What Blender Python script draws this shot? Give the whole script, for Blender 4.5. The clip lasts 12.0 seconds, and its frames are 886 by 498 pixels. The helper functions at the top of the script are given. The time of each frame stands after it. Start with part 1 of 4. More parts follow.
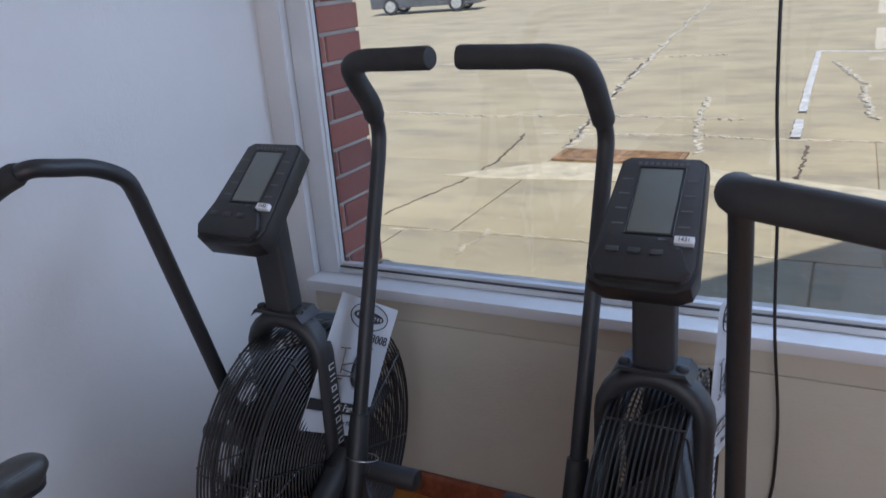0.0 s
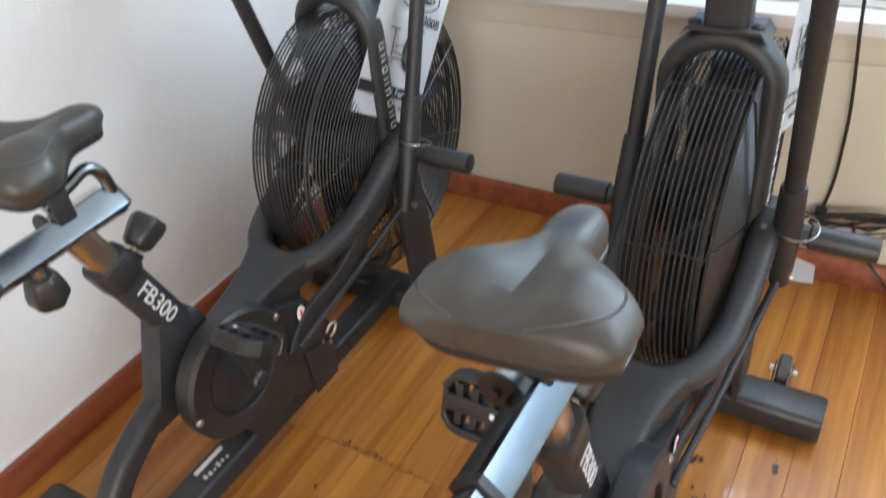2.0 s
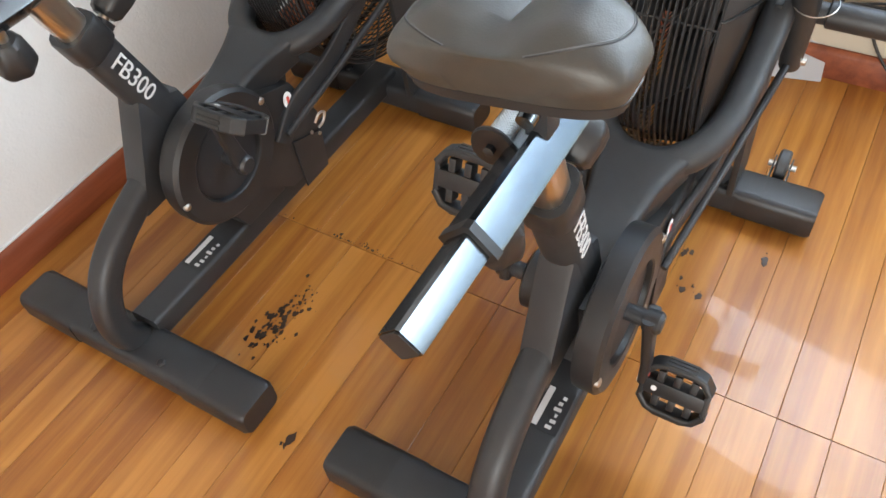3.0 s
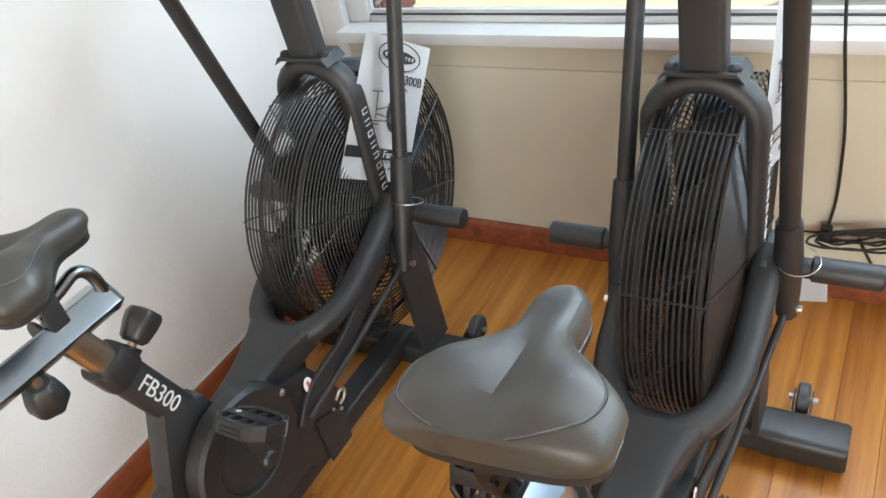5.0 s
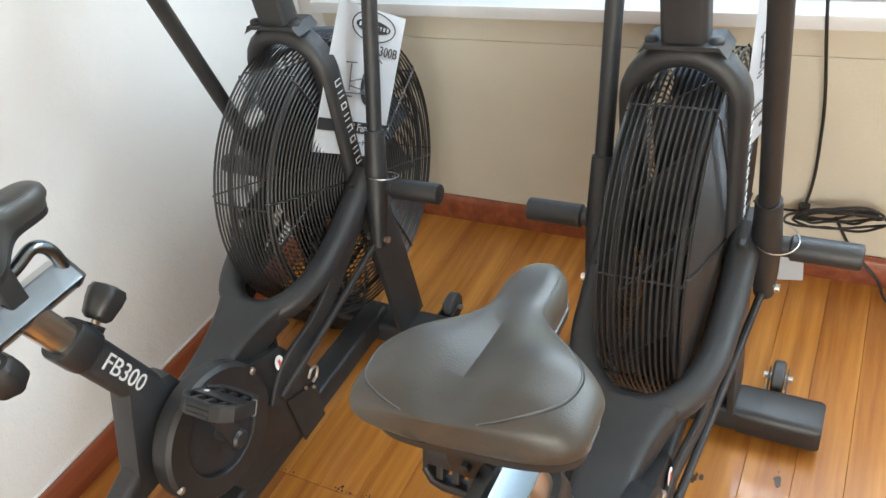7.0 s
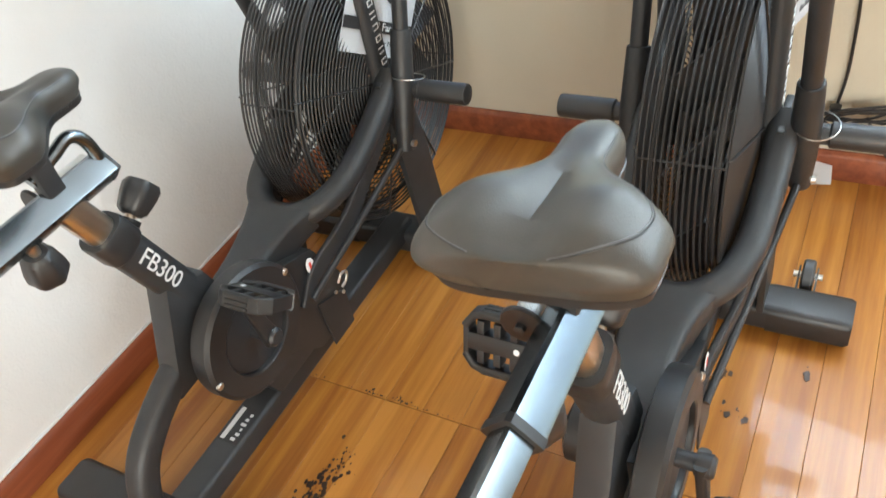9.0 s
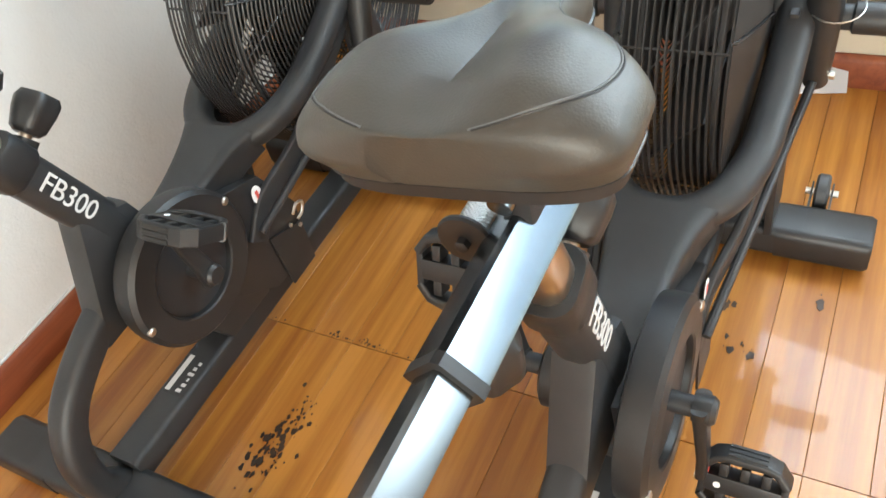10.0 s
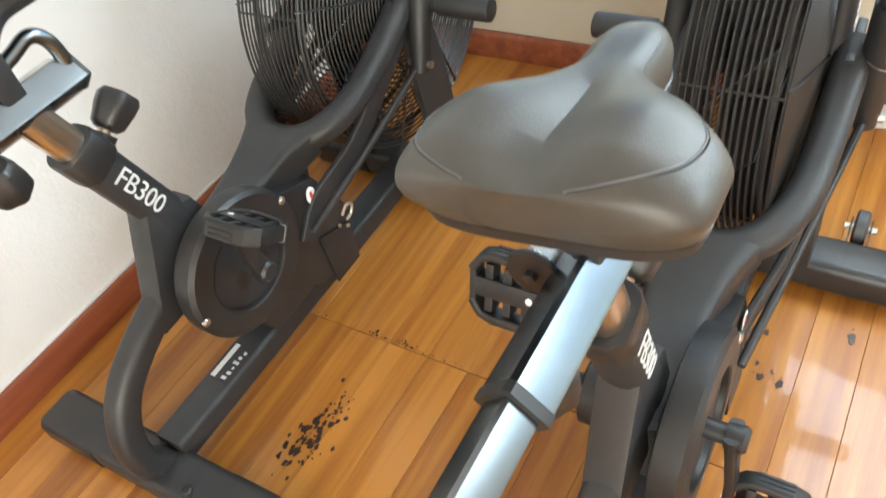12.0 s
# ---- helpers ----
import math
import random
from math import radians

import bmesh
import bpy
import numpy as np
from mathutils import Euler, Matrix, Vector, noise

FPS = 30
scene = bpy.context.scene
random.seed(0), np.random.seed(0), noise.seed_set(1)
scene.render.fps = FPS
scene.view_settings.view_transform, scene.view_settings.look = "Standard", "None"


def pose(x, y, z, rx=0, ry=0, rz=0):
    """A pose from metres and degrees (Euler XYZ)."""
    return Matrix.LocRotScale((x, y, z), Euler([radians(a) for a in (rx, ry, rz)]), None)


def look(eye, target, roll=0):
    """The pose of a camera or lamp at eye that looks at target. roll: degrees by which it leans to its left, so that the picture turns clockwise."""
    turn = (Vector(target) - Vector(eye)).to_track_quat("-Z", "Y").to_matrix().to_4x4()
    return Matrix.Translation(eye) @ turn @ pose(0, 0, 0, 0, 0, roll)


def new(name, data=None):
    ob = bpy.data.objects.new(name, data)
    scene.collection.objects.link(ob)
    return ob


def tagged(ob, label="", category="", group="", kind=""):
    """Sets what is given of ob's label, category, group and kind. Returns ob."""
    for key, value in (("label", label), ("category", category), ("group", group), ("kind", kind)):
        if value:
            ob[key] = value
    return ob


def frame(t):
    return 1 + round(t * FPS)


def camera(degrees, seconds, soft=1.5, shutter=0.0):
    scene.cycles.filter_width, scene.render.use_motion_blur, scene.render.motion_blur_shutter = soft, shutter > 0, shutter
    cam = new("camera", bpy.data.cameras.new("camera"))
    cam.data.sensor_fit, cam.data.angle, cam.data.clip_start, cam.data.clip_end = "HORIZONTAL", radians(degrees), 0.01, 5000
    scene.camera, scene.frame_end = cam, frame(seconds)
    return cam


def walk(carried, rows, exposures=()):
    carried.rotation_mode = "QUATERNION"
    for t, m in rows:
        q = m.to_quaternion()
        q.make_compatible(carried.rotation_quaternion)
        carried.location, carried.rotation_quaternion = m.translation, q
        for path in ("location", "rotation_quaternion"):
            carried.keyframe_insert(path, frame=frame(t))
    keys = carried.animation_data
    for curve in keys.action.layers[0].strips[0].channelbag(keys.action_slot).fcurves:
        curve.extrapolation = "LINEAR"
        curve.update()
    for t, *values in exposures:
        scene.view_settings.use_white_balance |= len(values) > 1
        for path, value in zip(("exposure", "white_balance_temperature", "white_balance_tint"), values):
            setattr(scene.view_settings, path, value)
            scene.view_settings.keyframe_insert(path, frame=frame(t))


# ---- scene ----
cam = camera(58.9, 12.0, soft=1.5, shutter=0.3)
PATH = [
    (0, (0.615, 0.088, 1.398), (-0.267, 1.754, 0.73), -4.4),
    (0.5, (0.625, 0.122, 1.372), (-0.31, 1.72, 0.618), -5.7),
    (1, (0.64, 0.108, 1.378), (-0.306, 1.667, 0.559), -6.4),
    (1.5, (0.631, 0.092, 1.314), (-0.302, 1.581, 0.359), -6.5),
    (2, (0.617, 0.064, 1.261), (-0.283, 1.383, 0.056), -7.0),
    (2.5, (0.62, 0.046, 1.186), (-0.174, 1.165, -0.269), -6.8),
    (2.7, (0.621, 0.041, 1.177), (-0.125, 1.095, -0.35), -6.9),
    (4.3, (0.617, 0.121, 1.273), (-0.332, 1.328, -0.009), -12.7),
    (4.5, (0.619, 0.126, 1.293), (-0.342, 1.396, 0.083), -12.6),
    (5, (0.634, 0.128, 1.301), (-0.321, 1.457, 0.151), -13.0),
    (5.5, (0.632, 0.116, 1.279), (-0.304, 1.455, 0.125), -12.8),
    (6, (0.634, 0.128, 1.278), (-0.287, 1.454, 0.098), -12.3),
    (6.5, (0.636, 0.149, 1.29), (-0.262, 1.473, 0.09), -11.8),
    (6.7, (0.627, 0.151, 1.286), (-0.274, 1.471, 0.083), -11.9),
    (8.3, (0.621, 0.128, 1.279), (-0.227, 1.436, 0.026), -11.1),
    (8.5, (0.615, 0.121, 1.27), (-0.239, 1.41, 0.002), -11.5),
    (9, (0.595, 0.088, 1.23), (-0.287, 1.306, -0.088), -13.6),
    (9.5, (0.592, 0.168, 1.118), (-0.269, 1.37, -0.228), -14.4),
    (10, (0.581, 0.193, 1.08), (-0.281, 1.313, -0.335), -16.2),
    (10.5, (0.568, 0.195, 1.073), (-0.291, 1.283, -0.368), -16.4),
    (11, (0.553, 0.186, 1.089), (-0.307, 1.26, -0.362), -15.6),
    (11.5, (0.548, 0.17, 1.079), (-0.321, 1.213, -0.39), -14.9),
    (12, (0.56, 0.171, 1.137), (-0.344, 1.253, -0.282), -14.0),
]
walk(cam, [(t, look(eye, target, roll)) for t, eye, target, roll in PATH],
     exposures=[(0, 0.0, 5300, 16), (0.5, 0.25, 5250, 20), (1.0, 0.45, 5400, 20), (1.5, 0.5, 5450, 16), (2.0, 1.4, 6300, 8), (2.7, 1.62, 6450, 8), (4.5, 1.55, 6450, 6), (8.3, 1.75, 6600, 4), (12, 2.0, 6750, 3)])

# ---- world, sun, lights ----
SUN_DIR = Vector((0.30, -0.50, 0.95)).normalized()
world = bpy.data.worlds.new("sky")
scene.world = world
world.use_nodes = True
wn = world.node_tree.nodes
sky = wn.new("ShaderNodeTexSky")
sky.sky_type, sky.sun_disc = "NISHITA", False
sky.sun_elevation = math.asin(SUN_DIR.z)
sky.sun_rotation = math.atan2(SUN_DIR.x, SUN_DIR.y)
world.node_tree.links.new(sky.outputs[0], wn["Background"].inputs[0])
wn["Background"].inputs[1].default_value = 0.15
sun_data = bpy.data.lights.new("sun", "SUN")
sun_data.energy, sun_data.angle, sun_data.color = 4.6, radians(0.5), (1.0, 0.90, 0.72)
sun = new("sun", sun_data)
sun.matrix_world = look((8, -12, 20), Vector((8, -12, 20)) - SUN_DIR)
# added warm fill lamp, set in an assumed opening of the unseen rear wall
back_data = bpy.data.lights.new("rear_fill_light", "AREA")
back_data.shape, back_data.size, back_data.size_y = "RECTANGLE", 3.3, 1.7
back_data.energy, back_data.color = 54.0, (1.0, 0.93, 0.84)
back_light = new("rear_fill_light", back_data)
back_light.matrix_world = look((2.43, -3.62, 1.4), (2.2, 0.0, 0.9))

# added bluish fill lamp, out of view high in the opening, boosts the skylight
front_data = bpy.data.lights.new("shop_window_fill", "AREA")
front_data.shape, front_data.size, front_data.size_y = "RECTANGLE", 3.3, 0.62
front_data.energy, front_data.color = 28.0, (0.74, 0.87, 1.0)
front_light = new("shop_window_fill", front_data)
front_light.matrix_world = look((1.9, 1.80, 1.82), (1.7, 0.6, 0.95))

# ---- materials ----
def shader(name, rough=0.5, metal=0.0, base=(0.5, 0.5, 0.5)):
    m = bpy.data.materials.new(name)
    m.use_nodes = True
    p = m.node_tree.nodes["Principled BSDF"]
    p.inputs["Base Color"].default_value = (*base, 1)
    p.inputs["Roughness"].default_value = rough
    p.inputs["Metallic"].default_value = metal
    return m, m.node_tree, p


def node(nt, kind, **values):
    n = nt.nodes.new(kind)
    for key, value in values.items():
        n.inputs[key.replace("_", " ")].default_value = value
    return n


def coords(nt, scale=(1, 1, 1)):
    tc = nt.nodes.new("ShaderNodeTexCoord")
    mp = nt.nodes.new("ShaderNodeMapping")
    mp.inputs["Scale"].default_value = scale
    nt.links.new(tc.outputs["Object"], mp.inputs[0])
    return mp.outputs[0]


def ramp(nt, source, stops):
    r = nt.nodes.new("ShaderNodeValToRGB")
    e = r.color_ramp.elements
    while len(e) < len(stops):
        e.new(0.5)
    for k, (at, c) in zip(e, stops):
        k.position, k.color = at, (*c, 1)
    nt.links.new(source, r.inputs[0])
    return r.outputs[0]


def mix(nt, a, b, fac, mode="MIX"):
    n = nt.nodes.new("ShaderNodeMix")
    n.data_type, n.blend_type = "RGBA", mode
    for sock, v in ((n.inputs[0], fac), (n.inputs[6], a), (n.inputs[7], b)):
        if hasattr(v, "is_output"):
            nt.links.new(v, sock)
        elif isinstance(v, tuple):
            sock.default_value = (*v, 1)
        else:
            sock.default_value = v
    return n.outputs[2]


def bump(nt, p, height, strength, distance):
    b = nt.nodes.new("ShaderNodeBump")
    b.inputs["Strength"].default_value, b.inputs["Distance"].default_value = strength, distance
    nt.links.new(height, b.inputs["Height"])
    nt.links.new(b.outputs[0], p.inputs["Normal"])
    return b


def noise_of(nt, vec, scale, detail=4, rough=0.55):
    n = nt.nodes.new("ShaderNodeTexNoise")
    n.inputs["Scale"].default_value, n.inputs["Detail"].default_value, n.inputs["Roughness"].default_value = scale, detail, rough
    nt.links.new(vec, n.inputs["Vector"])
    return n.outputs["Fac"]


def coated(name, base, rough, grain=900, grain_bump=0.15, metal=0.0, wear=0.25, spec=0.5):
    """A painted, moulded or plated surface: slight tonal drift, uneven gloss and fine grain."""
    m, nt, p = shader(name, rough, metal, base)
    p.inputs["Specular IOR Level"].default_value = spec
    v = coords(nt)
    drift = noise_of(nt, v, 9, 3)
    lo = tuple(c * (1 - wear) for c in base)
    hi = tuple(min(1, c * (1 + wear)) for c in base)
    nt.links.new(ramp(nt, drift, [(0.3, lo), (0.7, hi)]), p.inputs["Base Color"])
    fine = noise_of(nt, v, grain, 2)
    smear = noise_of(nt, v, 26, 4)
    r = nt.nodes.new("ShaderNodeMapRange")
    r.inputs[3].default_value, r.inputs[4].default_value = rough * 0.82, min(1, rough * 1.18)
    nt.links.new(smear, r.inputs[0])
    nt.links.new(r.outputs[0], p.inputs["Roughness"])
    if grain_bump:
        bump(nt, p, fine, grain_bump, 0.0006)
    return m


powder = coated("black_powder_coat", (0.022, 0.023, 0.025), 0.46, 1400, 0.25)
plastic = coated("black_plastic", (0.018, 0.018, 0.019), 0.42, 900, 0.1)
rubber = coated("black_rubber_foam", (0.026, 0.026, 0.026), 0.8, 700, 0.4)
wire_paint = coated("black_wire", (0.020, 0.020, 0.021), 0.35, 500, 0.0)
chrome = coated("chrome", (0.19, 0.215, 0.235), 0.25, 300, 0.0, metal=1.0, wear=0.05)
brushed = coated("brushed_steel", (0.62, 0.56, 0.48), 0.3, 300, 0.1, metal=1.0, wear=0.12)
zinc = coated("zinc_bolt", (0.7, 0.69, 0.66), 0.3, 300, 0.0, metal=1.0)
grey_plastic = coated("grey_display_surround", (0.045, 0.047, 0.05), 0.45)
white_print = coated("white_print", (0.55, 0.55, 0.55), 0.55, 300, 0.0, wear=0.04)
faint_print = coated("grey_print", (0.11, 0.115, 0.12), 0.55, 300, 0.0, wear=0.04)
# black of print and small fittings, also of discs that paint shade in openings
black_print_and_shade = coated("black_print_and_shade", (0.02, 0.02, 0.022), 0.5, 300, 0.0, wear=0.1)
paper_mat = coated("paper", (0.74, 0.75, 0.77), 0.6, 300, 0.05, wear=0.03)
red_print = coated("red_print", (0.55, 0.07, 0.05), 0.5, 300, 0.0, wear=0.1)
lcd = coated("lcd_glass", (0.15, 0.165, 0.155), 0.25, 300, 0.0, wear=0.06)
window_paint = coated("white_gloss_paint", (0.66, 0.67, 0.68), 0.38, 60, 0.15, wear=0.05)
cast_iron = coated("rusty_iron", (0.27, 0.16, 0.07), 0.8, 120, 0.5, wear=0.5)

# perforated leatherette of the saddles
leather, nt, p = shader("grey_leatherette", 0.43, 0.0, (0.05, 0.05, 0.05))
v = coords(nt)
nt.links.new(ramp(nt, noise_of(nt, v, 14, 4), [(0.3, (0.040, 0.038, 0.034)), (0.75, (0.055, 0.052, 0.046))]), p.inputs["Base Color"])
p.inputs["Specular IOR Level"].default_value = 0.55
vo = nt.nodes.new("ShaderNodeTexVoronoi")
vo.inputs["Scale"].default_value = 620
nt.links.new(v, vo.inputs["Vector"])
bump(nt, p, vo.outputs["Distance"], 0.18, 0.0005)

# painted plaster
def plaster(name, base, shade):
    m, nt, p = shader(name, 0.72, 0.0, base)
    v = coords(nt)
    nt.links.new(ramp(nt, noise_of(nt, v, 3.0, 5), [(0.3, shade), (0.7, base)]), p.inputs["Base Color"])
    a = noise_of(nt, v, 150, 5, 0.6)
    b = noise_of(nt, v, 30, 3)
    add = nt.nodes.new("ShaderNodeMath")
    add.operation = "MULTIPLY_ADD"
    nt.links.new(a, add.inputs[0])
    add.inputs[1].default_value = 0.6
    nt.links.new(b, add.inputs[2])
    bump(nt, p, add.outputs[0], 0.5, 0.003)
    return m


wall_paint = plaster("white_textured_plaster", (0.71, 0.705, 0.695), (0.66, 0.655, 0.645))
cream_paint = plaster("cream_painted_wall", (0.58, 0.535, 0.435), (0.535, 0.49, 0.39))
ceiling_paint = plaster("white_ceiling", (0.8, 0.8, 0.79), (0.77, 0.77, 0.76))


def timber(name, dark, mid, light, rough, along="y", scale=1.0, coat=0.0, worn=0.0):
    """Varnished boards: each board takes its own tone and shift of the grain."""
    m, nt, p = shader(name, rough, 0.0, mid)
    info = nt.nodes.new("ShaderNodeObjectInfo")
    tc = nt.nodes.new("ShaderNodeTexCoord")
    shift = nt.nodes.new("ShaderNodeVectorMath")
    shift.operation = "MULTIPLY_ADD"
    nt.links.new(info.outputs["Random"], shift.inputs[0])
    shift.inputs[1].default_value = (17.0, 31.0, 7.0)
    nt.links.new(tc.outputs["Object"], shift.inputs[2])
    mp = nt.nodes.new("ShaderNodeMapping")
    mp.inputs["Scale"].default_value = (22 * scale, 1.1 * scale, 22 * scale) if along == "y" else (1.1 * scale, 22 * scale, 22 * scale)
    nt.links.new(shift.outputs[0], mp.inputs[0])
    grain = noise_of(nt, mp.outputs[0], 2.2, 6, 0.65)
    wide = nt.nodes.new("ShaderNodeMapping")
    wide.inputs["Scale"].default_value = (13 * scale, 0.3 * scale, 13 * scale) if along == "y" else (0.3 * scale, 13 * scale, 13 * scale)
    nt.links.new(shift.outputs[0], wide.inputs[0])
    bands = nt.nodes.new("ShaderNodeMath")
    bands.operation = "MULTIPLY_ADD"
    nt.links.new(ramp(nt, noise_of(nt, wide.outputs[0], 1.6, 2, 0.4), [(0.40, (0, 0, 0)), (0.60, (1, 1, 1))]), bands.inputs[0])
    bands.inputs[1].default_value = 0.26
    nt.links.new(grain, bands.inputs[2])
    tone = nt.nodes.new("ShaderNodeMath")
    tone.operation = "MULTIPLY_ADD"
    nt.links.new(info.outputs["Random"], tone.inputs[0])
    tone.inputs[1].default_value = 0.26
    nt.links.new(bands.outputs[0], tone.inputs[2])
    off = nt.nodes.new("ShaderNodeMath")
    off.operation = "SUBTRACT"
    nt.links.new(tone.outputs[0], off.inputs[0])
    off.inputs[1].default_value = 0.24
    col = ramp(nt, off.outputs[0], [(0.25, dark), (0.5, mid), (0.75, light)])
    blot = noise_of(nt, tc.outputs["Object"], 5.0, 5, 0.6)
    col = mix(nt, col, tuple(c * 0.5 for c in dark), ramp(nt, blot, [(0.62, (0, 0, 0)), (0.8, (0.6, 0.6, 0.6))]))
    nt.links.new(col, p.inputs["Base Color"])
    rr = nt.nodes.new("ShaderNodeMapRange")
    rr.inputs[3].default_value, rr.inputs[4].default_value = rough * 0.7, rough * 1.5
    nt.links.new(noise_of(nt, tc.outputs["Object"], 12, 5), rr.inputs[0])
    nt.links.new(rr.outputs[0], p.inputs["Roughness"])
    p.inputs["Specular IOR Level"].default_value = 0.28
    p.inputs["Coat Weight"].default_value = coat
    p.inputs["Coat Roughness"].default_value = 0.045
    bump(nt, p, grain, 0.12, 0.001)
    return m


floor_wood = timber("varnished_floor_board", (0.25, 0.088, 0.017), (0.35, 0.138, 0.026), (0.45, 0.195, 0.040), 0.3, coat=0.36)
base_wood = timber("red_brown_stained_skirting", (0.13, 0.032, 0.014), (0.20, 0.052, 0.022), (0.26, 0.075, 0.03), 0.38, along="y", coat=0.3)
gap_dark = coated("dark_gap", (0.03, 0.014, 0.007), 0.9)
stain_mat = coated("dark_floor_stain", (0.036, 0.017, 0.008), 0.5, 200, 0.2, wear=0.6)

# concrete outside
concrete, nt, p = shader("weathered_concrete", 0.9)
v = coords(nt)
c1 = ramp(nt, noise_of(nt, v, 0.8, 6, 0.65), [(0.25, (0.31, 0.255, 0.145)), (0.75, (0.47, 0.395, 0.225))])
c2 = mix(nt, c1, (0.16, 0.14, 0.11), ramp(nt, noise_of(nt, coords(nt, (0.6, 1.5, 1)), 1.6, 7, 0.7), [(0.5, (0, 0, 0)), (0.75, (0.7, 0.7, 0.7))]))
c3 = mix(nt, c2, (0.52, 0.46, 0.36), ramp(nt, noise_of(nt, v, 9, 5, 0.7), [(0.6, (0, 0, 0)), (0.75, (0.55, 0.55, 0.55))]))
nt.links.new(c3, p.inputs["Base Color"])
bump(nt, p, noise_of(nt, v, 60, 6, 0.7), 0.5, 0.006)
pale_slab = coated("pale_concrete", (0.50, 0.43, 0.27), 0.9, 90, 0.5, wear=0.2)
crack_pit_mat = coated("dark_crack_pit_shade", (0.13, 0.10, 0.07), 0.95, 90, 0.4, wear=0.4)
pale_crack = coated("pale_crack_edge", (0.50, 0.45, 0.33), 0.9, 90, 0.4, wear=0.25)
line_paint = coated("worn_line_paint", (0.52, 0.50, 0.43), 0.85, 60, 0.5, wear=0.25)

# bricks
brick_mat, nt, p = shader("red_brick", 0.88)
info = nt.nodes.new("ShaderNodeObjectInfo")
v = coords(nt)
tone = ramp(nt, info.outputs["Random"], [(0.0, (0.17, 0.045, 0.032)), (0.5, (0.24, 0.068, 0.045)), (1.0, (0.30, 0.10, 0.065))])
nt.links.new(mix(nt, tone, (0.10, 0.035, 0.03), ramp(nt, noise_of(nt, v, 40, 5, 0.7), [(0.5, (0, 0, 0)), (0.75, (0.7, 0.7, 0.7))])), p.inputs["Base Color"])
bump(nt, p, noise_of(nt, v, 140, 5), 0.6, 0.003)
mortar = coated("mortar", (0.34, 0.31, 0.27), 0.95, 200, 0.5)
facade_render = coated("outer_render", (0.5, 0.47, 0.42), 0.9, 80, 0.4)

glass, nt, p = shader("window_glass", 0.0, 0.0, (1, 1, 1))
p.inputs["Transmission Weight"].default_value = 1.0
p.inputs["IOR"].default_value = 1.45
car_paint = coated("grey_car_paint", (0.10, 0.105, 0.11), 0.25, 200, 0.0)


# ---- mesh helpers ----
def finish(bm, smooth=True):
    bmesh.ops.recalc_face_normals(bm, faces=bm.faces)
    for f in bm.faces:
        f.smooth = smooth
    for e in bm.edges:
        e.smooth = not (e.is_manifold and e.calc_face_angle(0) > 0.6)
    return bm


def mesh_of(name, bm, material):
    me = bpy.data.meshes.new(name)
    finish(bm)
    bm.to_mesh(me)
    bm.free()
    me.materials.append(material)
    return me


def part(name, bm, material, parent=None, label="", m=None):
    ob = new(name, mesh_of(name, bm, material))
    if parent is not None:
        ob.parent = parent
    if m is not None:
        ob.matrix_basis = m
    return tagged(ob, label) if label else ob


def thing(name, m, label, category, group="", kind=""):
    ob = new(name)
    ob.empty_display_size = 0.1
    ob.matrix_basis = m
    return tagged(ob, label, category, group, kind)


def add_box(bm, lo, hi, bevel=0.0, m=None, segments=2):
    vs = bmesh.ops.create_cube(bm, size=1.0)["verts"]
    lo, hi = Vector(lo), Vector(hi)
    for v in vs:
        v.co = Vector([(a + b) / 2 + c * (b - a) for a, b, c in zip(lo, hi, v.co)])
    if bevel:
        es = list({e for v in vs for e in v.link_edges})
        r = bmesh.ops.bevel(bm, geom=es, offset=bevel, segments=segments, profile=0.6, affect="EDGES")
        vs = list({v for f in r["faces"] for v in f.verts} | {v for v in vs if v.is_valid})
    if m is not None:
        bmesh.ops.transform(bm, matrix=m, verts=list(vs))
    return bm


def box(lo, hi, bevel=0.0, m=None, segments=2):
    return add_box(bmesh.new(), lo, hi, bevel, m, segments)


def rounded(w, h, r, n=4):
    """A rounded rectangle w by h as a list of 2D points."""
    pts = []
    for cx, cy, a0 in ((w / 2 - r, h / 2 - r, 0), (-w / 2 + r, h / 2 - r, 90), (-w / 2 + r, -h / 2 + r, 180), (w / 2 - r, -h / 2 + r, 270)):
        for i in range(n + 1):
            a = radians(a0 + 90 * i / n)
            pts.append((cx + r * math.cos(a), cy + r * math.sin(a)))
    return pts


def circle(r, n=16, turn=0.0):
    return [(r * math.cos(2 * math.pi * i / n + turn), r * math.sin(2 * math.pi * i / n + turn)) for i in range(n)]


def smooth_path(points, per=6):
    """A Catmull-Rom curve through the points."""
    p = [Vector(q) for q in points]
    p = [p[0] * 2 - p[1]] + p + [p[-1] * 2 - p[-2]]
    out = []
    for i in range(1, len(p) - 2):
        for k in range(per):
            t = k / per
            a, b, c, d = p[i - 1:i + 3]
            out.append(0.5 * ((2 * b) + (c - a) * t + (2 * a - 5 * b + 4 * c - d) * t * t + (3 * b - a - 3 * c + d) * t ** 3))
    out.append(p[-2])
    return out


